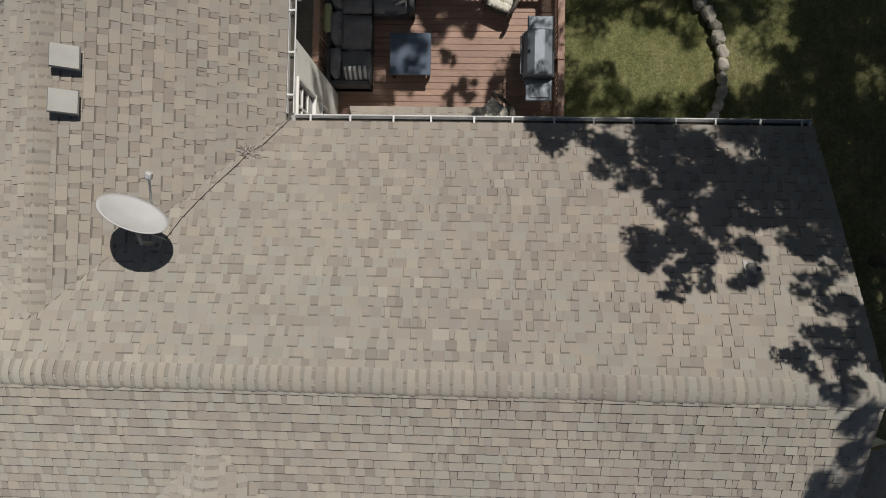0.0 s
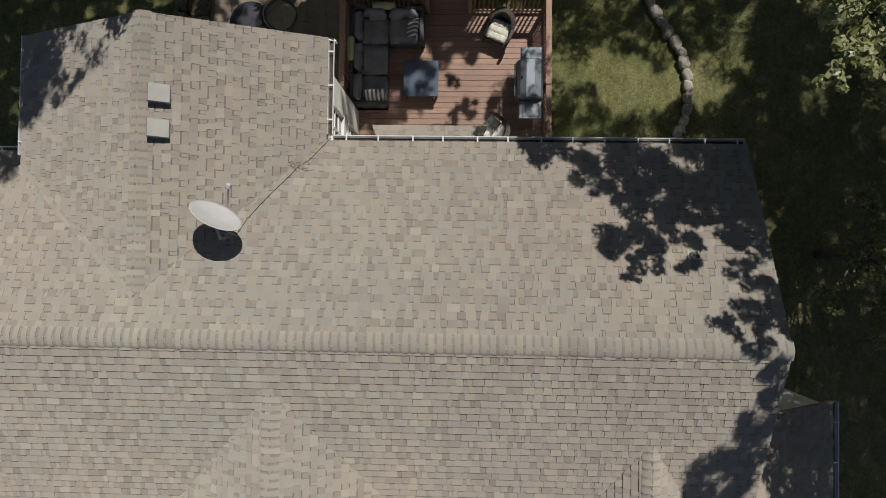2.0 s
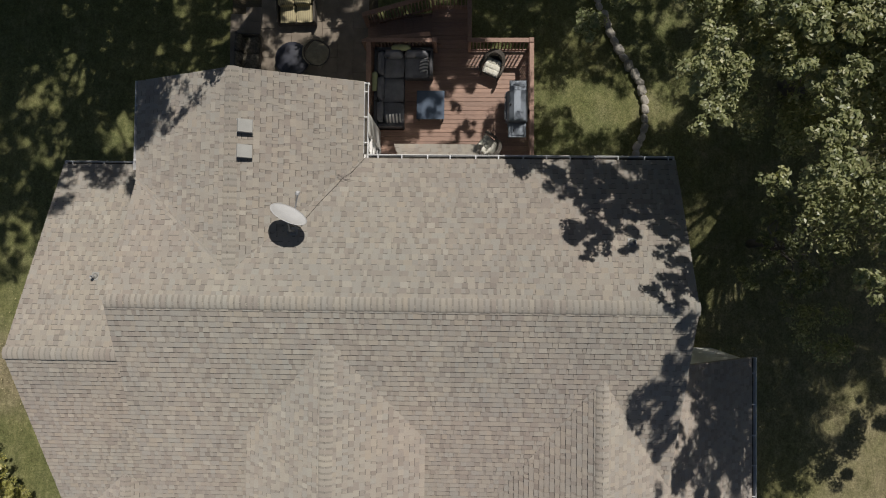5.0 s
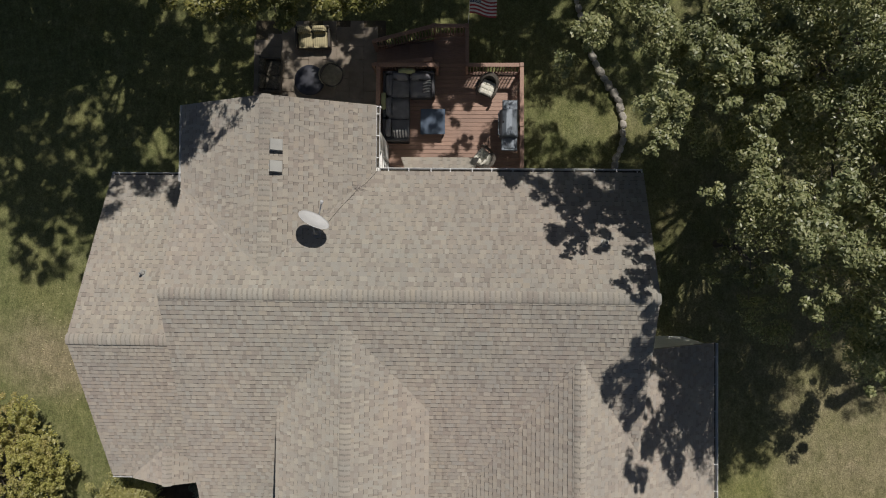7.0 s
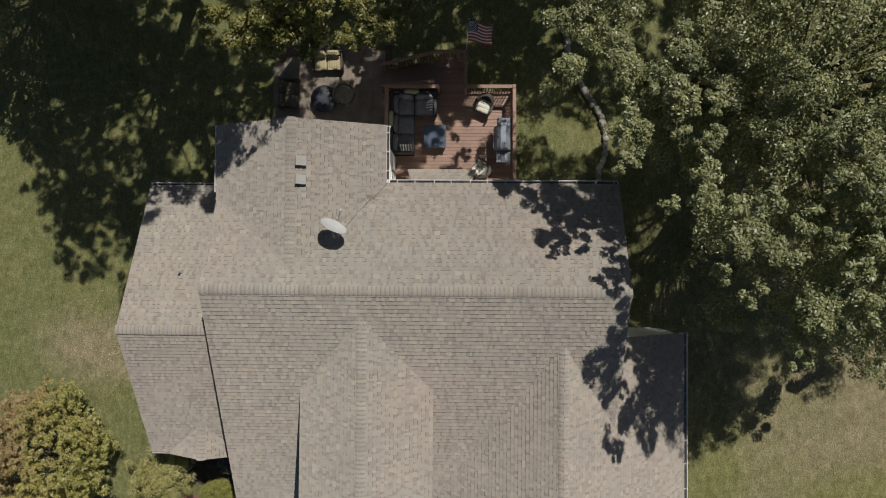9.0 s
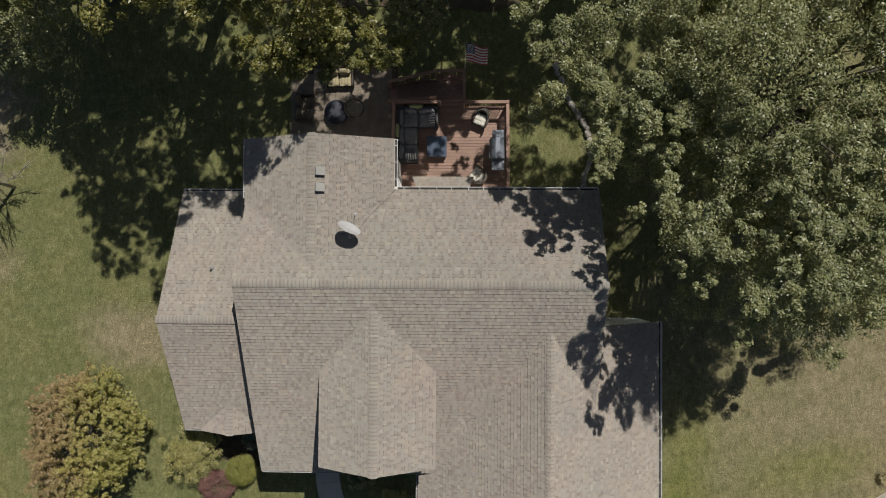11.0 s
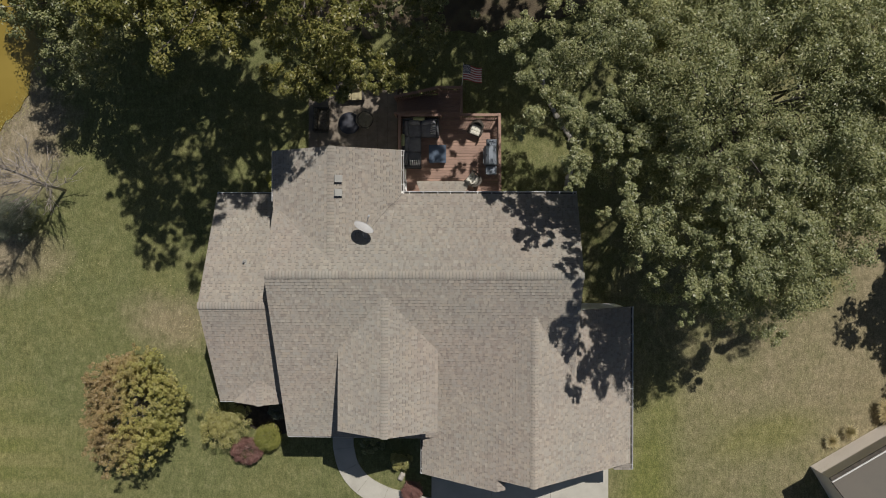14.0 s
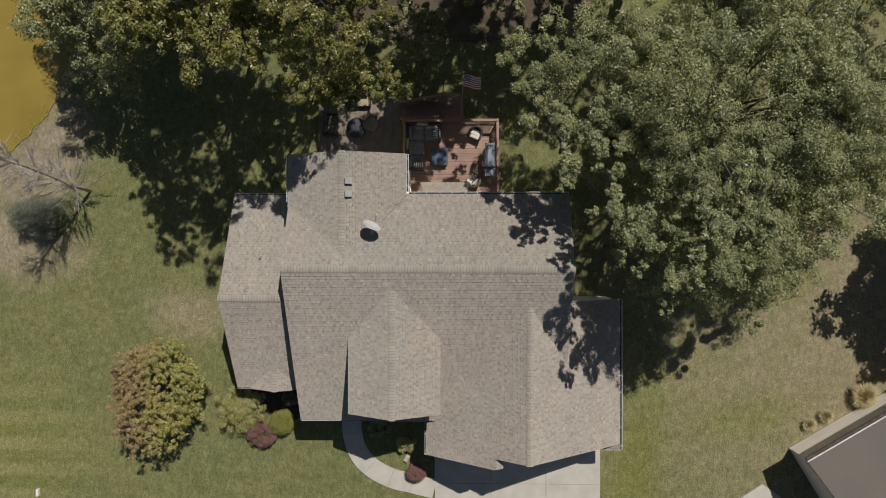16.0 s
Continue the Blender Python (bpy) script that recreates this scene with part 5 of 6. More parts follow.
# ---- things on the roof ----
M_DISH = grainy("pale_grey_dish_paint", [(0.3, (0.43, 0.43, 0.43)), (0.7, (0.50, 0.50, 0.50))], 3, 700, 0.5, bmp=0.02)
M_VENTPAINT = grainy("grey_painted_vent", [(0.3, (0.29, 0.285, 0.265)), (0.7, (0.345, 0.34, 0.315))], 3, 600, 0.55, bmp=0.05)
M_GALV = grainy("grey_pipe", [(0.3, (0.28, 0.28, 0.28)), (0.7, (0.42, 0.42, 0.41))], 8, 60, 0.5, 0.3)

dc = Vector((-1.57, -1.71, 7.15))
dn = Vector((0.50 * 0.90, 0.85 * 0.90, 0.44)).normalized()
dx = Vector((0.85, -0.52, -0.14))
dx = (dx - dn * dx.dot(dn)).normalized()
dy = dn.cross(dx)
if dy.z < 0:
    dy, dx = -dy, dx
dish_at = Matrix((dx, dy, dn)).transposed().to_4x4()
dish = thing("satellite_dish", (-1.62, -2.06, 6.38), "pale grey satellite dish on a bent mast on the shingles", "satellite dish")
q = Geo()
rings, nseg = 8, 40
for layer in (0, 1):
    for j in range(rings + 1):
        r = j / rings
        for k in range(nseg):
            a = 2 * math.pi * k / nseg
            p = Vector((0.45 * r * math.cos(a), 0.37 * r * math.sin(a), 0.075 * r * r - 0.05 - 0.012 * layer))
            p = dish_at @ p + dc - Vector((-1.62, -2.06, 6.38))
            q.v.append(tuple(p))
off = (rings + 1) * nseg
for j in range(rings):
    for k in range(nseg):
        a, b_ = j * nseg + k, j * nseg + (k + 1) % nseg
        q.f.append((a, b_, b_ + nseg, a + nseg))
        q.f.append((off + a + nseg, off + b_ + nseg, off + b_, off + a))
for k in range(nseg):
    a, b_ = rings * nseg + k, rings * nseg + (k + 1) % nseg
    q.f.append((a, b_, off + b_, off + a))
q.m = [0] * len(q.f)
part("reflector", q, M_DISH, dish, smooth=True)
o = Vector((-1.62, -2.06, 6.38))
back = dish_at @ Vector((0, 0, -0.07)) + dc - o
part("mast", tubegeo([(0, 0, 0.0), (0.0, 0.0, 0.42), tuple(back * 0.75 + Vector((0, 0, 0.15))), tuple(back)], 0.027, 10), M_GALV, dish, smooth=True)
part("foot_plate", boxgeo((0, 0, 0.02), (0.17, 0.22, 0.012), pose(0, 0, 0, -25.4, 0, 0)), M_GALV, dish)
part("bracket", boxgeo((0, 0, -0.10), (0.14, 0.16, 0.06), Matrix.Translation(dc - o) @ dish_at, 0.01), M_GALV, dish)
lnb = Vector((-1.35, -1.22, 7.20)) - o
low = dish_at @ Vector((0.02, -0.40, -0.01)) + dc - o
under = dish_at @ Vector((0.0, -0.1, -0.14)) + dc - o
part("feed_arm", tubegeo([tuple(under), tuple(low), tuple(lnb)], 0.020, 4), M_DISH, dish)
part("receiver", boxgeo((0, 0, 0), (0.085, 0.10, 0.09), Matrix.Translation(lnb) @ pose(0, 0, 0, 20, 0, -20), 0.02), M_DISH, dish)
for s in (-1, 1):
    part("strut", tubegeo([(s * 0.16, 0.05 * s, 0.05), tuple(back * 0.6 + Vector((0, 0, 0.1)))], 0.009), M_GALV, dish)


def on_plane(pl, x, y_):
    return Vector((x, y_, pl.z(x, y_)))


def roof_vent(x, y_):
    """A low square exhaust vent with a sloping hood, open on its downhill sides."""
    p = on_plane(gab_e, x, y_)
    v_ = thing("roof_vent", p, "low grey painted box vent on the shingles", "roof vent", "roof vents")
    v_.matrix_world = Matrix.Translation(p) @ Matrix((Vector((1, 0, -0.47)).normalized(), Vector((0, 1, 0)), Vector((0.47, 0, 1)).normalized())).transposed().to_4x4()
    part("flange", boxgeo((0, 0, 0.018), (0.36, 0.34, 0.006)), M_VENTPAINT, v_)
    q_ = Geo()
    q_.add([(-0.175, -0.165, 0.15), (0.195, -0.165, 0.11), (0.195, 0.165, 0.11), (-0.175, 0.165, 0.15), (-0.16, -0.15, 0.185), (0.18, -0.15, 0.15), (0.18, 0.15, 0.15), (-0.16, 0.15, 0.185)],
           [(4, 5, 6, 7), (0, 1, 5, 4), (1, 2, 6, 5), (2, 3, 7, 6), (3, 0, 4, 7), (3, 2, 1, 0)])
    part("hood", q_, M_VENTPAINT, v_)
    part("throat", boxgeo((0, 0, 0.06), (0.25, 0.23, 0.10)), M_BLACK, v_)


roof_vent(-2.78, 0.40)
roof_vent(-2.78, -0.20)


def vent_pipe(pl, x, y_, r=0.04, h=0.22):
    p = on_plane(pl, x, y_)
    v_ = thing("vent_pipe", p, "short grey plumbing vent pipe with a flashing collar", "vent pipe", "vent pipes")
    nz = pl.n
    rot = Matrix((pl.u, pl.v, nz)).transposed().to_4x4()
    part("flashing", boxgeo((0, 0, 0.018), (0.20, 0.24, 0.005), rot), M_VENTPAINT, v_)
    part("collar", one(lambda g_: g_.lathe([(r + 0.05, 0.0), (r + 0.02, 0.06), (r + 0.006, 0.09)], 14)), M_VENTPAINT, v_, smooth=True)
    part("pipe", one(lambda g_: g_.lathe([(r, -0.05), (r, h), (r - 0.008, h), (r - 0.008, h - 0.1)], 14)), M_GALV, v_, smooth=True)


vent_pipe(main_n, 6.43, -2.25)
vent_pipe(wing_n, -7.55, -3.25)

# antenna cable from the dish down the valley to the corner, with a tuft of twigs caught on it
pts = [(-1.50, -1.98), (-1.36, -1.70), (-1.17, -1.42), (-0.98, -1.17), (-0.72, -0.86), (-0.58, -0.66), (-0.40, -0.54), (-0.20, -0.28), (-0.04, -0.08)]
q = Geo()
q.tube([(x, y_, max(main_n.z(x, y_), gab_e.z(x, y_)) + 0.026) for x, y_ in pts], 0.006, 6)
solo("cable", q, M_BROWNWICKER, "thin brown antenna cable lying along the roof valley", "cable")
q = Geo()
for _ in range(26):
    x, y_ = -0.56 + prng.gauss(0, 0.07), -0.64 + prng.gauss(0, 0.05)
    a = prng.uniform(0, math.pi)
    z = max(main_n.z(x, y_), gab_e.z(x, y_)) + 0.03
    l_ = prng.uniform(0.06, 0.2)
    q.tube([(x - l_ * math.cos(a), y_ - l_ * math.sin(a) * 0.6, z), (x, y_, z + 0.02), (x + l_ * math.cos(a), y_ + l_ * math.sin(a) * 0.6, z + 0.012)], 0.004, 4)
solo("twig_tuft", q, M_TWIG, "small tuft of dry twigs caught on the roof cable", "twigs", kind="stuff")


# ---- trees and shrubs ----
def leaf_mesh(name, centres, radii, counts, size, mat, seed, flat=0.75, shell=0.45, squash=1.0):
    """Leaf sprays scattered through clumps: each spray is a small bent leaf of two faces."""
    rg = np.random.default_rng(seed)
    P, Nn = [], []
    for c_, r, n in zip(centres, radii, counts):
        d = rg.normal(size=(n, 3))
        d[:, 2] += 0.35
        d /= np.linalg.norm(d, axis=1)[:, None]
        rad = r * (shell + (1 - shell) * rg.random(n) ** 0.6) * (1 + 0.25 * rg.normal(size=n) * 0.5)
        P.append(np.asarray(c_) + d * rad[:, None] * np.array([1, 1, flat]))
        Nn.append(0.75 * d + rg.normal(size=(n, 3)) * 0.44 + np.array([0.08, 0.12, 0.6]))
    P, Nn = np.concatenate(P), np.concatenate(Nn)
    Nn /= np.linalg.norm(Nn, axis=1)[:, None]
    n = len(P)
    a = rg.normal(size=(n, 3))
    t = np.cross(Nn, a)
    t /= np.linalg.norm(t, axis=1)[:, None]
    s = np.cross(Nn, t)
    L = (size * rg.uniform(0.6, 1.4, n))[:, None]
    Wd = L * rg.uniform(0.38, 0.6, n)[:, None] * squash
    bend = Nn * L * rg.uniform(-0.25, 0.1, n)[:, None]
    V = np.stack([P - t * L * 0.5 + bend, P - s * Wd * 0.5, P + t * L * 0.5 + bend, P + s * Wd * 0.5], 1).reshape(-1, 3)
    me = bpy.data.meshes.new(name)
    me.vertices.add(4 * n)
    me.vertices.foreach_set("co", V.ravel())
    me.loops.add(4 * n)
    me.loops.foreach_set("vertex_index", np.arange(4 * n, dtype=np.int32))
    me.polygons.add(n)
    me.polygons.foreach_set("loop_start", np.arange(0, 4 * n, 4, dtype=np.int32))
    me.update()
    me.validate()
    me.materials.append(mat)
    return me


# sunlit stretches of the patio and the lawn that the crowns leave open: x, y, radius
SUNLIT = ((-2.75, 5.2, 0.30), (-7.2, 0.6, 0.8))


def tree(base, centre, radii, lobes, leaves, size, mat, seed, label, lobe=(0.2, 0.34), packed=0.50, bark=M_BARK, trunk_r=0.3, group="", name="tree", limbs=16, low=-0.35, extra=(), gaps=(), off_roof=False):
    """A tapered trunk with limbs that end in clumps; the clumps fill a domed, uneven crown."""
    rg = random.Random(seed)
    tr = thing(name, (base[0], base[1], 0.0), label, "tree", group)
    b0 = Vector((base[0], base[1], 0.0))
    c0, rr = Vector(centre), Vector(radii)
    cs, rs_ = [Vector(e[:3]) for e in extra], [e[3] for e in extra]
    tries = 0
    while len(cs) < lobes and tries < lobes * 30:
        tries += 1
        d = Vector((rg.gauss(0, 1), rg.gauss(0, 1), rg.gauss(0.25, 0.8))).normalized()
        if d.z < low:
            continue
        k = rg.uniform(0.55, 1.0) * (1 + 0.36 * noise.noise(d * 1.8 + Vector((seed, 0, 0))))
        p = c0 + Vector((d.x * rr.x, d.y * rr.y, d.z * rr.z)) * k
        r = rg.uniform(*lobe) * min(rr.x, rr.y)
        if any(math.hypot(p.x - 0.33 * p.z - gx, p.y - 0.60 * p.z - gy) < gr + r for gx, gy, gr in SUNLIT + gaps):
            continue
        if off_roof:  # stands clear of the sun's way to the roofs
            x6, y6 = p.x - 0.33 * (p.z - 6.0), p.y - 0.60 * (p.z - 6.0)
            x4, y4 = x6 - 0.66, y6 - 1.2
            if x6 < 6.4 + 0.8 * r and y6 < 0.3 + r or x6 < 7.8 + 0.6 * r and y6 < -2.6 + r or x4 < 8.5 + 0.8 * r and y4 < -5.0 or x4 < 11.3 + 0.8 * r and y4 < -8.8 + 0.8 * r:
                continue
        if any((p - q).length < packed * (r + w) for q, w in zip(cs, rs_)):
            continue
        cs.append(p)
        rs_.append(r)
    tot = sum(r ** 1.7 for r in rs_)
    counts = [max(20, int(leaves * r ** 1.7 / tot), int(5500 * r * r) if i < len(extra) and r < 0.79 else 0) for i, r in enumerate(rs_)]
    # each clump breaks up into smaller sprays
    c2, r2, n2 = [], [], []
    for i, (p, r, n) in enumerate(zip(cs, rs_, counts)):
        m = max(7, int(7 * (r / 1.2) ** 2) + 5)
        spray = (0.32, 0.54) if i < len(extra) and r < 0.79 else (0.22, 0.42)
        for _ in range(m):
            d = Vector((rg.gauss(0, 1), rg.gauss(0, 1), rg.gauss(0.3, 0.8))).normalized()
            c2.append(p + Vector((d.x, d.y, 0.7 * d.z)) * r * rg.uniform(0.5, 1.0) - b0)
            r2.append(r * rg.uniform(*spray))
            n2.append(max(6, n // m))
    ob = new("crown", leaf_mesh("crown", c2, r2, n2, size, mat, seed))
    ob.parent = tr
    q = Geo()
    top = Vector((c0.x - b0.x, c0.y - b0.y, c0.z - 0.25 * rr.z))
    tp = [Vector((0, 0, -0.1)), Vector((0.05, 0.02, 0.25 * top.z)), top * 0.55 + Vector((0.1, -0.1, 0)), top]
    q.tube(tp, [trunk_r * 1.25, trunk_r, trunk_r * 0.65, trunk_r * 0.15], 12)
    part("trunk", q, bark, tr, smooth=True)
    order = sorted(range(len(cs)), key=lambda i: -rs_[i])[:limbs]
    for i in order:
        e = cs[i] - b0
        s = rg.uniform(0.35, 0.75)
        st = tp[1].lerp(tp[3], s)
        mid = st.lerp(e, 0.5) + Vector((rg.uniform(-0.5, 0.5), rg.uniform(-0.5, 0.5), -0.1))
        part("limb", tubegeo([st, mid, e, e + (e - mid) * 0.25], [trunk_r * 0.27, trunk_r * 0.15, trunk_r * 0.06, trunk_r * 0.015], 7), bark, tr, smooth=True)
    return tr


# boughs of the large oak that reach towards the house: x, y, z, radius
WEST_BOUGHS = ((6.9, 5.4, 9.3, 1.0), (6.3, 6.6, 9.2, 0.9), (6.6, 4.5, 9.0, 1.2), (4.3, 5.3, 9.2, 0.45), (4.9, 6.0, 9.3, 0.6), (5.4, 4.6, 9.2, 0.7), (4.9, 2.0, 9.0, 0.30), (5.5, 2.6, 9.4, 0.45), (6.2, 3.3, 10.0, 0.8),
               (7.6, 5.2, 11.6, 1.2), (9.5, 2.8, 11.6, 1.2), (10.0, 1.0, 11.0, 1.1), (10.4, 3.0, 13.0, 1.5), (15.4, -5.4, 6.0, 1.0),
               (13.5, 2.4, 12.6, 1.3), (14.7, 3.2, 12.4, 1.2), (12.5, 1.4, 12.3, 1.1), (13.2, 4.2, 12.2, 1.2), (14.9, 1.5, 12.0, 1.1), (12.0, 3.2, 12.5, 1.1))
ROOF_BOUGHS = ((5.5, 2.4, 10.1, 0.39), (6.3, 2.7, 11.0, 0.49), (6.7, 2.3, 10.1, 0.54), (6.7, 2.1, 11.0, 0.30), (7.2, 2.0, 10.1, 0.59), (8.2, 2.7, 11.0, 0.65), (8.6, 2.2, 10.1, 0.65), (9.3, 2.6, 11.0, 0.49), (6.8, 1.5, 10.1, 0.32),
               (7.6, 1.8, 11.0, 0.51), (7.9, 1.4, 10.1, 0.51), (8.9, 1.8, 11.0, 0.54), (9.0, 1.3, 10.1, 0.38),
               (6.9, 1.3, 10.3, 0.34), (7.7, 1.6, 11.2, 0.36), (8.0, 1.0, 10.3, 0.36), (8.9, 1.4, 11.2, 0.34), (9.1, 1.0, 10.3, 0.30), (8.3, 2.4, 11.2, 0.39), (8.7, 1.8, 10.3, 0.39))
EAVE_BOUGHS = ((6.6, 0.7, 10.4, 0.42), (6.7, 0.8, 11.3, 0.28), (7.2, 0.6, 10.4, 0.44), (8.0, 1.2, 11.3, 0.37), (6.9, 0.0, 10.4, 0.31), (7.9, 0.4, 11.3, 0.24), (6.6, -0.3, 10.4, 0.17), (8.7, 1.2, 11.3, 0.31), (8.7, 0.3, 10.4, 0.36),
               (8.7, 0.4, 11.3, 0.26), (8.7, -0.6, 10.4, 0.39), (8.6, -0.5, 11.3, 0.31), (7.9, -1.3, 10.4, 0.24), (8.5, -1.1, 11.3, 0.28), (8.8, -1.2, 10.4, 0.39), (9.0, -1.5, 11.6, 0.31), (9.4, -1.4, 12.5, 0.39), (9.2, -2.5, 11.6, 0.39), (9.1, -2.3, 12.5, 0.46),
               (8.7, -3.1, 11.6, 0.26), (9.7, -2.6, 12.5, 0.39), (9.4, -3.6, 11.6, 0.26))
SOUTH_BOUGHS = ((11.5, -0.9, 12.3, 0.47), (13.1, 0.2, 13.2, 0.56), (13.8, -0.3, 12.3, 0.47), (12.0, -2.1, 13.2, 0.62), (12.7, -2.5, 12.3, 0.56), (13.7, -1.7, 13.2, 0.42), (10.7, -3.6, 12.3, 0.46), (10.2, -3.9, 13.2, 0.38), (10.2, -4.9, 12.3, 0.34),
                (12.1, -3.2, 13.2, 0.56), (13.1, -3.2, 12.3, 0.47), (12.3, -3.8, 13.2, 0.34), (11.2, -3.3, 12.3, 0.47), (12.7, -1.2, 13.2, 0.38), (11.0, -1.1, 12.3, 0.28), (13.6, -4.6, 8.6, 1.00), (12.6, -2.0, 12.6, 0.64),
                (11.8, -1.6, 12.6, 0.32), (12.6, -0.2, 13.5, 0.37), (13.4, -0.8, 12.6, 0.30), (11.4, -2.1, 13.5, 0.30), (12.4, -3.0, 12.6, 0.34), (13.5, 0.6, 13.5, 0.34), (13.7, -1.3, 12.6, 0.30),
                (10.9, -0.9, 13.0, 0.30), (11.0, -1.4, 13.9, 0.30), (11.1, -3.0, 13.0, 0.34), (10.9, -3.7, 13.9, 0.30), (12.2, -1.9, 13.0, 0.30), (13.3, -2.2, 13.0, 0.30), (11.9, -0.7, 13.9, 0.26))
GARAGE_BOUGHS = ((10.5, -1.8, 12.2, 0.31), (10.8, -2.2, 13.1, 0.31), (10.7, -3.8, 12.2, 0.30), (12.0, -2.0, 13.1, 0.28), (12.5, -1.5, 12.2, 0.28), (13.9, -0.3, 13.1, 0.30), (12.1, -3.9, 12.2, 0.28), (10.7, -4.2, 13.1, 0.25),
                 (13.1, -2.6, 12.2, 0.28), (11.5, -0.6, 13.1, 0.30), (13.9, -1.8, 12.2, 0.26), (9.3, -2.3, 11.9, 0.26), (9.5, -3.3, 11.9, 0.23))
LOW_BOUGHS = ((11.0, -4.2, 6.3, 0.85), (13.0, -4.4, 6.2, 0.95), (14.4, -5.2, 5.6, 1.0), (12.5, -1.5, 7.6, 1.0), (10.8, -0.6, 7.6, 0.85), (15.8, -5.8, 5.2, 0.95), (13.6, -2.6, 7.4, 1.0), (10.0, 0.8, 7.8, 0.85), (9.2, 2.2, 7.6, 0.85),
              (17.6, -3.9, 5.2, 0.8), (18.2, -4.3, 5.2, 0.6), (17.2, -5.2, 5.2, 0.6), (16.6, -6.4, 5.2, 0.5))
tree((13.4, 3.4), (13.5, 2.4, 9.6), (6.0, 7.5, 3.7), 340, 420000, 0.090, M_OAK, 3, "large oak with a broad dense green crown beside the house", (0.13, 0.23), packed=0.40, trunk_r=0.42, limbs=40, gaps=((7.4, 2.7, 0.5),), off_roof=True,
     extra=WEST_BOUGHS + ROOF_BOUGHS + EAVE_BOUGHS + SOUTH_BOUGHS + GARAGE_BOUGHS + LOW_BOUGHS)
tree((12.0, -2.0), (12.0, -2.2, 3.0), (1.3, 1.7, 1.4), 18, 7000, 0.10, M_OAK, 15, "young oak in the shade of the large oak", (0.24, 0.38), trunk_r=0.12, limbs=12)
tree((20.2, 5.2), (20.0, 4.6, 8.6), (4.4, 6.0, 3.6), 90, 90000, 0.108, M_OAK, 4, "oak with a dense grey-green crown", (0.16, 0.28), trunk_r=0.34, limbs=20)
tree((12.0, 12.6), (12.6, 12.6, 9.0), (5.6, 4.0, 3.8), 90, 84000, 0.110, M_OAK, 5, "oak with a dense grey-green crown behind the lawn", (0.17, 0.3), trunk_r=0.36, limbs=10, gaps=((7.4, 2.7, 0.5),), low=0.0,
     extra=((8.4, 6.95, 9.0, 1.0), (8.8, 9.95, 9.0, 1.4), (7.8, 10.9, 8.6, 1.2), (7.4, 9.5, 8.8, 1.2), (7.2, 11.7, 8.6, 1.3), (6.5, 9.9, 8.6, 1.1), (5.2, 7.7, 8.6, 0.22), (5.0, 7.5, 9.4, 0.2), (5.1, 6.3, 8.6, 0.26), (5.0, 6.5, 9.4, 0.16),
            (5.8, 6.4, 8.6, 0.18), (6.0, 6.6, 9.4, 0.18), (3.4, 6.1, 8.6, 0.18), (3.1, 6.5, 9.4, 0.18), (4.4, 7.7, 8.6, 0.2)))
tree((-2.4, 9.0), (-3.8, 8.6, 9.9), (4.3, 4.5, 3.7), 190, 66000, 0.115, M_MAPLE, 6, "maple with yellow-green leaves over the patio", (0.10, 0.18), limbs=22, low=-0.1,
     extra=((-2.75, 6.33, 13.8, 1.0), (-4.05, 6.58, 13.6, 1.0), (-2.5, 4.3, 9.6, 0.9), (-3.45, 5.68, 13.7, 0.7), (-1.4, 4.2, 9.8, 0.34), (-3.5, 4.0, 7.8, 0.5), (-2.4, 4.4, 8.2, 0.45), (-0.6, 4.8, 9.0, 0.42), (-2.9, 4.9, 8.8, 0.6), (-1.6, 5.2, 9.2, 0.6),
            (-3.0, 4.6, 6.4, 0.74), (-3.7, 4.7, 6.8, 0.68), (-4.5, 4.5, 6.8, 0.68), (-2.3, 5.0, 7.0, 0.63), (-1.4, 4.6, 6.2, 0.45), (-5.6, 4.8, 7.0, 0.58), (-0.5, 5.0, 6.6, 0.63), (0.3, 5.2, 6.6, 0.63)), gaps=((-9.4, 1.6, 0.3),))
tree((-8.4, 10.0), (-8.1, 9.1, 11.0), (4.0, 4.6, 4.2), 220, 92000, 0.120, M_MAPLE, 7, "maple with yellow-green leaves behind the house", (0.11, 0.19), limbs=22, low=-0.1, gaps=((-9.4, 1.6, 0.3), (-11.0, 3.6, 0.3)),
     extra=((-7.1, 4.1, 13.6, 1.0), (-6.4, 5.1, 13.2, 1.0), (-9.7, 11.6, 10.5, 1.2), (-11.0, 12.2, 10.0, 1.2), (-10.6, 10.4, 10.0, 1.1), (-12.2, 11.2, 9.5, 1.2), (-8.6, 13.0, 10.5, 1.2)))
tree((-14.4, 9.6), (-15.0, 10.8, 5.4), (4.2, 5.0, 3.2), 76, 62000, 0.125, M_OAK, 8, "broad tree with dull green leaves near the pond", (0.18, 0.30), limbs=18)
tree((3.4, 11.4), (3.8, 11.3, 12.6), (2.6, 3.0, 3.0), 56, 40000, 0.13, M_MAPLE, 9, "slender tall maple with yellow-green leaves behind the stair", (0.22, 0.36), limbs=12,
     extra=((2.4, 8.7, 8.6, 0.8), (4.8, 9.75, 9.0, 0.9)))
tree((0.3, 8.3), (0.2, 8.0, 4.4), (2.0, 1.5, 1.7), 36, 12000, 0.12, M_OAK, 18, "low understorey tree in the shade behind the stair", (0.24, 0.36), trunk_r=0.09, limbs=10, low=-0.6)
tree((-5.5, 15.5), (-5.5, 15.2, 10.0), (6.4, 4.8, 4.5), 150, 52000, 0.14, M_MAPLE, 10, "tall maple in the wood behind the house", (0.11, 0.19), limbs=14, low=-0.1)
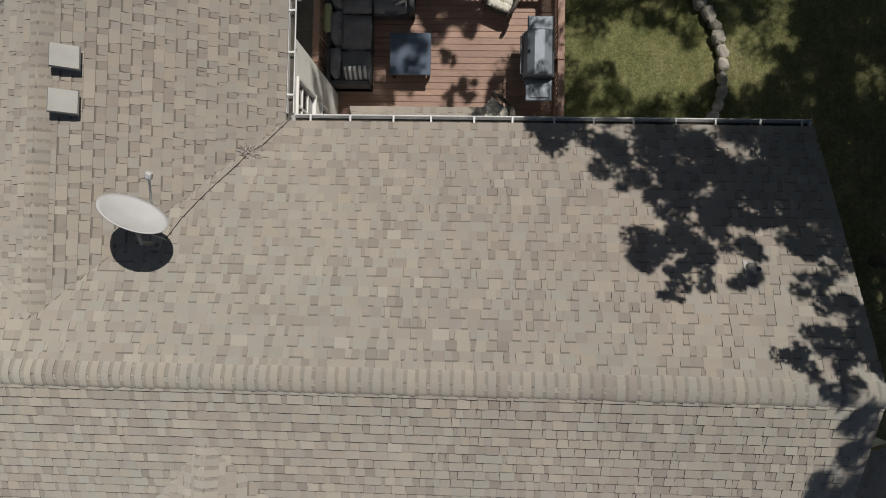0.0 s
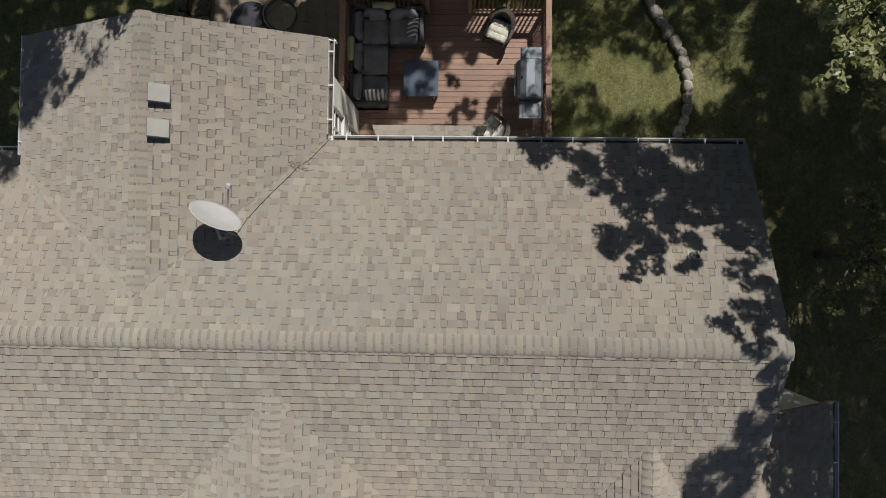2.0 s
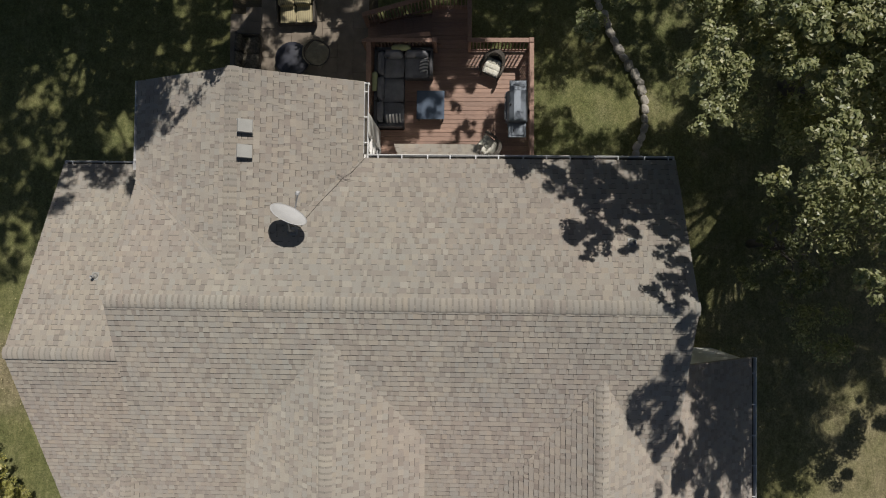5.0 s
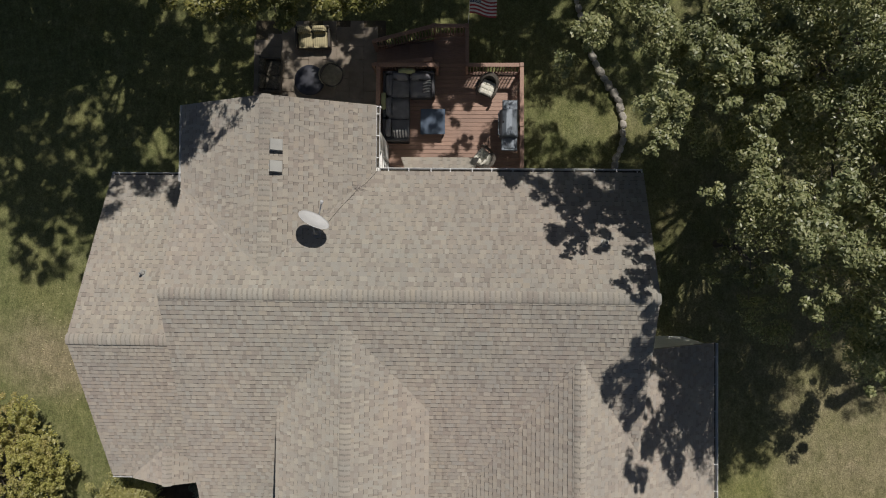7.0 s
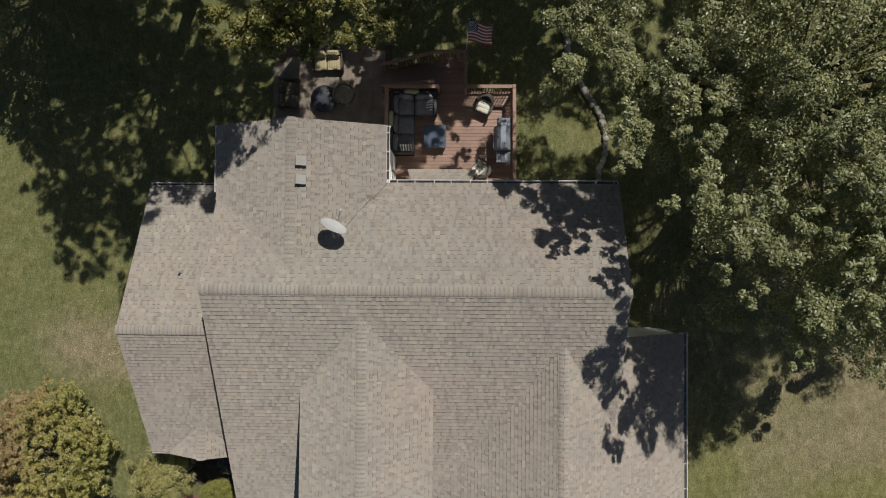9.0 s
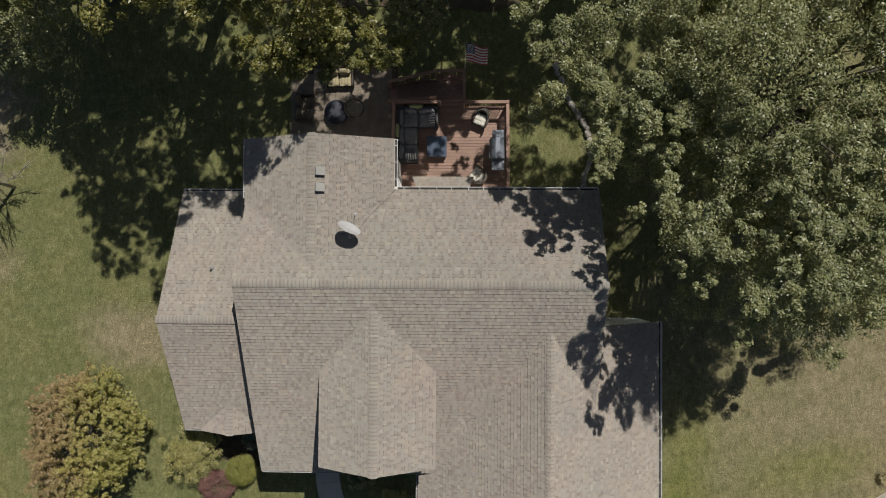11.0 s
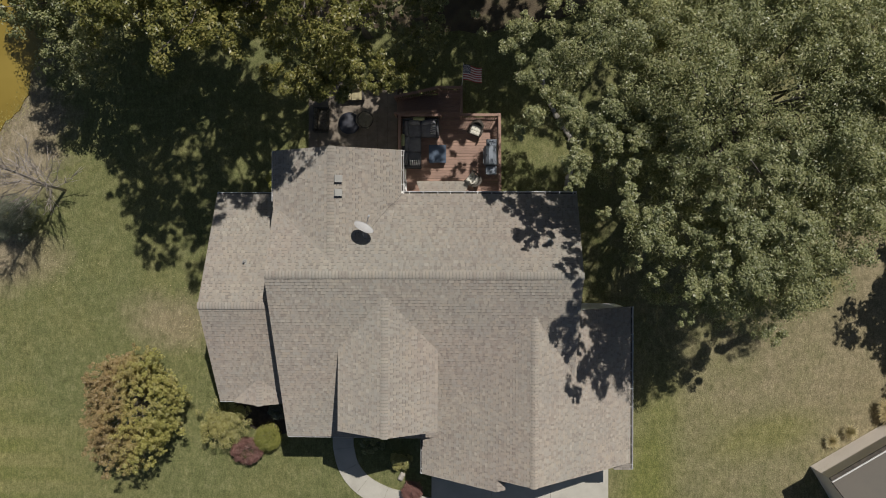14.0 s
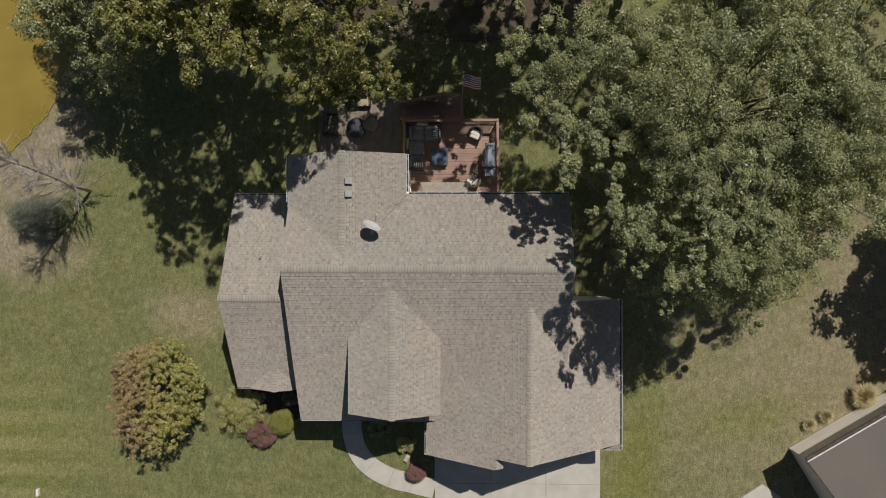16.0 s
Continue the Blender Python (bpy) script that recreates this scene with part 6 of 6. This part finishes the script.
tree((-12.5, 15.5), (-12.5, 15.2, 9.6), (5.4, 4.8, 4.3), 90, 56000, 0.14, M_OAK, 16, "tall oak in the wood behind the house", (0.18, 0.30), limbs=12)
tree((4.6, 16.8), (4.4, 13.8, 12.4), (4.6, 3.2, 3.4), 64, 40000, 0.15, M_OAK, 17, "tall oak in the wood behind the house", (0.2, 0.32), limbs=12)
tree((8.0, 16.6), (8.2, 16.2, 10.0), (4.6, 3.2, 3.4), 56, 36000, 0.15, M_OAK, 19, "tall oak in the wood behind the house", (0.2, 0.32), limbs=12)
tree((31.6, 0.0), (31.6, -0.4, 7.6), (4.6, 4.8, 3.8), 90, 60000, 0.26, M_OAK, 11, "oak standing beyond the dry lawn", (0.22, 0.34), limbs=12)
tree((-14.4, -11.0), (-14.1, -10.75, 2.1), (2.55, 3.0, 1.6), 300, 92000, 0.074, M_AUTUMN, 12, "small ornamental tree with leaves turning yellow and red", (0.10, 0.20), trunk_r=0.1, limbs=30, low=-0.8)


def shrub(centre, r, n, size, mat, seed, label, lobes=24, flat=0.8, jitter=0.35, squash=1.0, lobe=(0.28, 0.42)):
    rg = random.Random(seed)
    sh_ = thing("shrub", (centre[0], centre[1], 0), label, "shrub", "shrubs by the house")
    cs, rs_ = [], []
    for _ in range(lobes):
        d = Vector((rg.gauss(0, 1), rg.gauss(0, 1), rg.gauss(0.3, 0.8))).normalized()
        k = rg.uniform(1 - jitter, 1.0)
        cs.append(Vector((d.x * r[0] * k * 0.8, d.y * r[1] * k * 0.8, r[2] * (0.95 + 0.8 * d.z * k * 0.9))))
        rs_.append(min(r) * rg.uniform(*lobe))
    ob = new("foliage", leaf_mesh("foliage", cs, rs_, [n // lobes] * lobes, size, mat, seed, flat, 0.5, squash))
    ob.parent = sh_
    q = Geo()
    for k in range(7):
        c_ = cs[k]
        q.tube([(0.05 * math.cos(k), 0.05 * math.sin(k), -0.05), tuple(c_ * 0.5 + Vector((0, 0, 0.05))), tuple(c_)], [0.022, 0.015, 0.006], 5)
    part("stems", q, M_BARK, sh_)
    return sh_


shrub((-9.75, -11.7), (1.9, 1.8, 0.95), 17000, 0.095, M_SPIKY, 21, "loose pale yellow-green shrub at the wing's corner", 130, jitter=0.9, squash=0.5, lobe=(0.16, 0.30))
shrub((-8.72, -13.35), (0.95, 0.74, 0.50), 14000, 0.046, M_RED, 22, "clipped dark red barberry mound", 150, jitter=0.05)
shrub((-7.58, -12.60), (0.72, 0.72, 0.58), 13000, 0.046, M_BUSH, 23, "clipped round yellow-green shrub", 150, jitter=0.05)
shrub((0.04, -15.38), (0.58, 0.54, 0.45), 9000, 0.046, M_RED, 24, "clipped dark red barberry mound by the walk", 120, jitter=0.05)
shrub((-0.50, -13.85), (0.72, 0.66, 0.6), 4600, 0.085, M_SPIKY, 25, "thin pale shrub in the shade of the entry", 16, jitter=0.6)
shrub((-2.1, -12.9), (0.8, 0.8, 0.4), 2400, 0.10, M_OAK, 26, "dark green shrub in the shade of the entry", 20)
shrub((-7.0, 0.95), (0.7, 0.8, 0.8), 7000, 0.08, M_BUSH, 27, "bright yellow-green shrub in the inner corner of the walls", 22)
shrub((-21.4, -0.9), (2.1, 1.5, 1.0), 16000, 0.10, M_BLUE, 28, "spreading blue-green juniper under the leafless tree", 80, jitter=0.6, squash=0.5)
shrub((-7.0, -11.2), (0.7, 0.5, 0.5), 1800, 0.10, M_BLUE, 29, "dark blue-green shrub under the wing's eave", 18)


def grass_clump(at, r, h, n, seed, label):
    rg = random.Random(seed)
    q = Geo()
    for _ in range(n):
        a = rg.uniform(0, 2 * math.pi)
        k = rg.random() ** 0.6
        b0 = Vector((0.25 * r * k * math.cos(a), 0.25 * r * k * math.sin(a), 0))
        tip = Vector((r * k * math.cos(a + rg.uniform(-0.3, 0.3)), r * k * math.sin(a + rg.uniform(-0.3, 0.3)), h * (1.1 - 0.6 * k)))
        mid = b0.lerp(tip, 0.55) + Vector((0, 0, 0.25 * h))
        w = Vector((-math.sin(a), math.cos(a), 0)) * 0.012
        q.add([b0 - w, b0 + w, mid + w, mid - w, tip], [(0, 1, 2, 3), (3, 2, 4)])
    gr = thing("ornamental_grass", at, label, "grass", "grass clumps by the neighbour's wall")
    part("blades", q, M_STRAW, gr)


grass_clump((24.9, -10.9, 0), 0.9, 0.9, 900, 31, "large clump of straw-coloured ornamental grass")
grass_clump((22.9, -12.1, 0), 0.5, 0.5, 320, 32, "small dry grass clump along the wall")
grass_clump((22.0, -12.6, 0), 0.5, 0.4, 300, 33, "small dry grass clump along the wall")

# leafless tree by the pond bank: an upright trunk with many fine rising branches
bare = thing("bare_tree", (-18.9, 0.5, 0), "leafless grey tree with fine rising branches near the pond", "tree")
rg = random.Random(40)
spine = [Vector(p) for p in ((0, 0, -0.1), (-0.05, 0.15, 1.6), (0.10, 0.40, 3.4), (0.0, 0.75, 5.6), (-0.15, 0.95, 7.6), (-0.1, 1.05, 9.6))]
q = Geo()
q.tube(spine, [0.085, 0.072, 0.058, 0.045, 0.03, 0.01], 10)
part("trunk", q, M_TWIG, bare, smooth=True)
for k in range(60):
    s = 0.55 + 4.2 * (k / 60) ** 1.1 + rg.uniform(-0.15, 0.15)
    st = spine[int(s)].lerp(spine[int(s) + 1], s - int(s))
    a = 2.4 * k + rg.uniform(-0.5, 0.5)
    d = Vector((math.cos(a), math.sin(a), rg.uniform(0.5, 1.3))).normalized()
    ln = rg.uniform(0.65, 1.25) * (2.5 - 0.38 * s)
    e = st + d * ln
    mid = st.lerp(e, 0.5) + Vector((rg.uniform(-0.15, 0.15), rg.uniform(-0.15, 0.15), rg.uniform(-0.25, 0.0)))
    q = Geo()
    q.tube([st, mid, e], [0.022, 0.015, 0.006], 5)
    for _ in range(13):
        r = rg.uniform(0.2, 1.0)
        p = st.lerp(mid, 2 * r) if r < 0.5 else mid.lerp(e, 2 * r - 1)
        dd = (d + Vector((rg.gauss(0, 0.5), rg.gauss(0, 0.5), rg.gauss(0.1, 0.35)))).normalized()
        l2 = rg.uniform(0.3, 0.95)
        q.tube([p, p + dd * l2 * 0.6, p + dd * l2 + Vector((0, 0, rg.uniform(-0.05, 0.12)))], [0.014, 0.010, 0.006], 3, cap=False)
    part("branch", q, M_TWIG, bare)

# sparse dry grass along the water's edge
rim = [(x, y_, 0.05) for x, y_ in blob(-31.2, 10.4, 10.6, 10.6, 220, 0.12, 2.0) if x > -28]
ob = new("bank_grass", leaf_mesh("bank_grass", rim, [0.75] * len(rim), [60] * len(rim), 0.09, M_SPIKY, 55, 0.10, 0.05, 0.4))
tagged(ob, "sparse dry grass along the pond's edge", "grass", kind="stuff")

# ---- neighbouring house ----
M_NROOF = shingle_material("neighbour_shingles", False, 0.55, 0.9)
nb = thing("neighbour_house", (20.99, -13.99, 0), "neighbouring house with tan lap siding, white gutter and grey roof", "house", turn=31.0)
M_NSIDE = grainy("tan_lap_siding", [(0.3, (0.74, 0.66, 0.58)), (0.7, (0.82, 0.74, 0.66))], 1.2, 70, 0.6, bmp=0.1)
z = 0.0
part("wall", boxgeo((7.0, -0.10, 1.30), (14.0, 0.18, 2.8)), M_NSIDE, nb)
part("wall", boxgeo((0.10, -4.2, 1.30), (0.18, 8.0, 2.8)), M_NSIDE, nb)
k = 0
while z < 2.6:
    q = Geo()
    q.add([(0, 0.0, z), (14, 0.0, z), (14, 0.022, z), (0, 0.022, z), (0, 0.0, z + 0.15), (14, 0.0, z + 0.15), (14, 0.006, z + 0.15), (0, 0.006, z + 0.15)], [(3, 2, 6, 7), (0, 1, 2, 3), (4, 7, 6, 5), (0, 3, 7, 4), (1, 5, 6, 2)])
    part("siding_board", q, M_NSIDE, nb)
    z += 0.155
q = Geo()
q.add([(-0.3, 0.38, 2.8), (14.4, 0.38, 2.8), (14.4, -4.2, 4.8), (-0.3, -4.2, 4.8), (14.4, -8.8, 2.8), (-0.3, -8.8, 2.8)], [(0, 1, 2, 3), (3, 2, 4, 5)])
q.add([(x, y_, z_ - 0.15) for x, y_, z_ in q.v], [(3, 2, 1, 0), (5, 4, 2, 3)])
part("roof", q, M_NROOF, nb)
part("fascia", boxgeo((7.05, 0.39, 2.71), (14.7, 0.03, 0.17)), M_TRIM, nb)
part("gutter", boxgeo((7.05, 0.50, 2.74), (14.7, 0.18, 0.11), None, 0.02), M_GUTTER_IN, nb, "dark brown gutter")
part("drip_edge", boxgeo((7.05, 0.385, 2.825), (14.7, 0.04, 0.02)), M_TRIM, nb, "white metal drip edge")
part("soffit", boxgeo((7.05, 0.20, 2.62), (14.6, 0.36, 0.02)), M_TRIM, nb)
sheet("pavement", [(17.4, -17.4), (19.5, -16.0), (20.6, -16.8), (20.6, -24.0), (13.5, -24.0)], -0.1, 0.03, M_CONCRETE, "pale concrete apron beside the neighbouring house", "pavement")

solo("marker_block", boxgeo((0, 0, 0.04), (0.16, 0.42, 0.20), None, 0.02), M_TRIM, "low white marker block set in the lawn", "marker", at=pose(-21.97, -16.95, 0))
# pale step stone by the entry walk and leaves fallen on the lawn
solo("step_stone", boxgeo((0, 0, 0.08), (0.28, 0.44, 0.22), None, 0.07), M_STONE, "pale rough stone block beside the entry walk", "stone", at=pose(-0.55, -14.75, 0, 0, 0, -28))
rg = np.random.default_rng(77)
q = Geo()
for cx, cy, sx, sy, n in ((-12.2, -6.3, 0.9, 1.0, 190), (-19.5, -3.5, 1.2, 0.9, 90)):
    for x, y_, a, s in zip(rg.normal(cx, sx, n), rg.normal(cy, sy, n), rg.uniform(0, 6.28, n), rg.uniform(0.018, 0.042, n)):
        if -9.3 < x < 11.0 and -13.8 < y_ < 1.8 or -0.7 < x < 4.7 and y_ < 5.7 and y_ > 0:
            continue
        z = 0.03
        q.add([(x - s * math.cos(a), y_ - s * math.sin(a), z), (x + 0.5 * s * math.sin(a), y_ - 0.5 * s * math.cos(a), z + 0.015), (x + s * math.cos(a), y_ + s * math.sin(a), z), (x - 0.5 * s * math.sin(a), y_ + 0.5 * s * math.cos(a), z + 0.02)], [(0, 1, 2, 3)])
solo("leaf_litter", q, M_STRAW, "pale dry leaves scattered on the lawn", "leaves", kind="stuff")
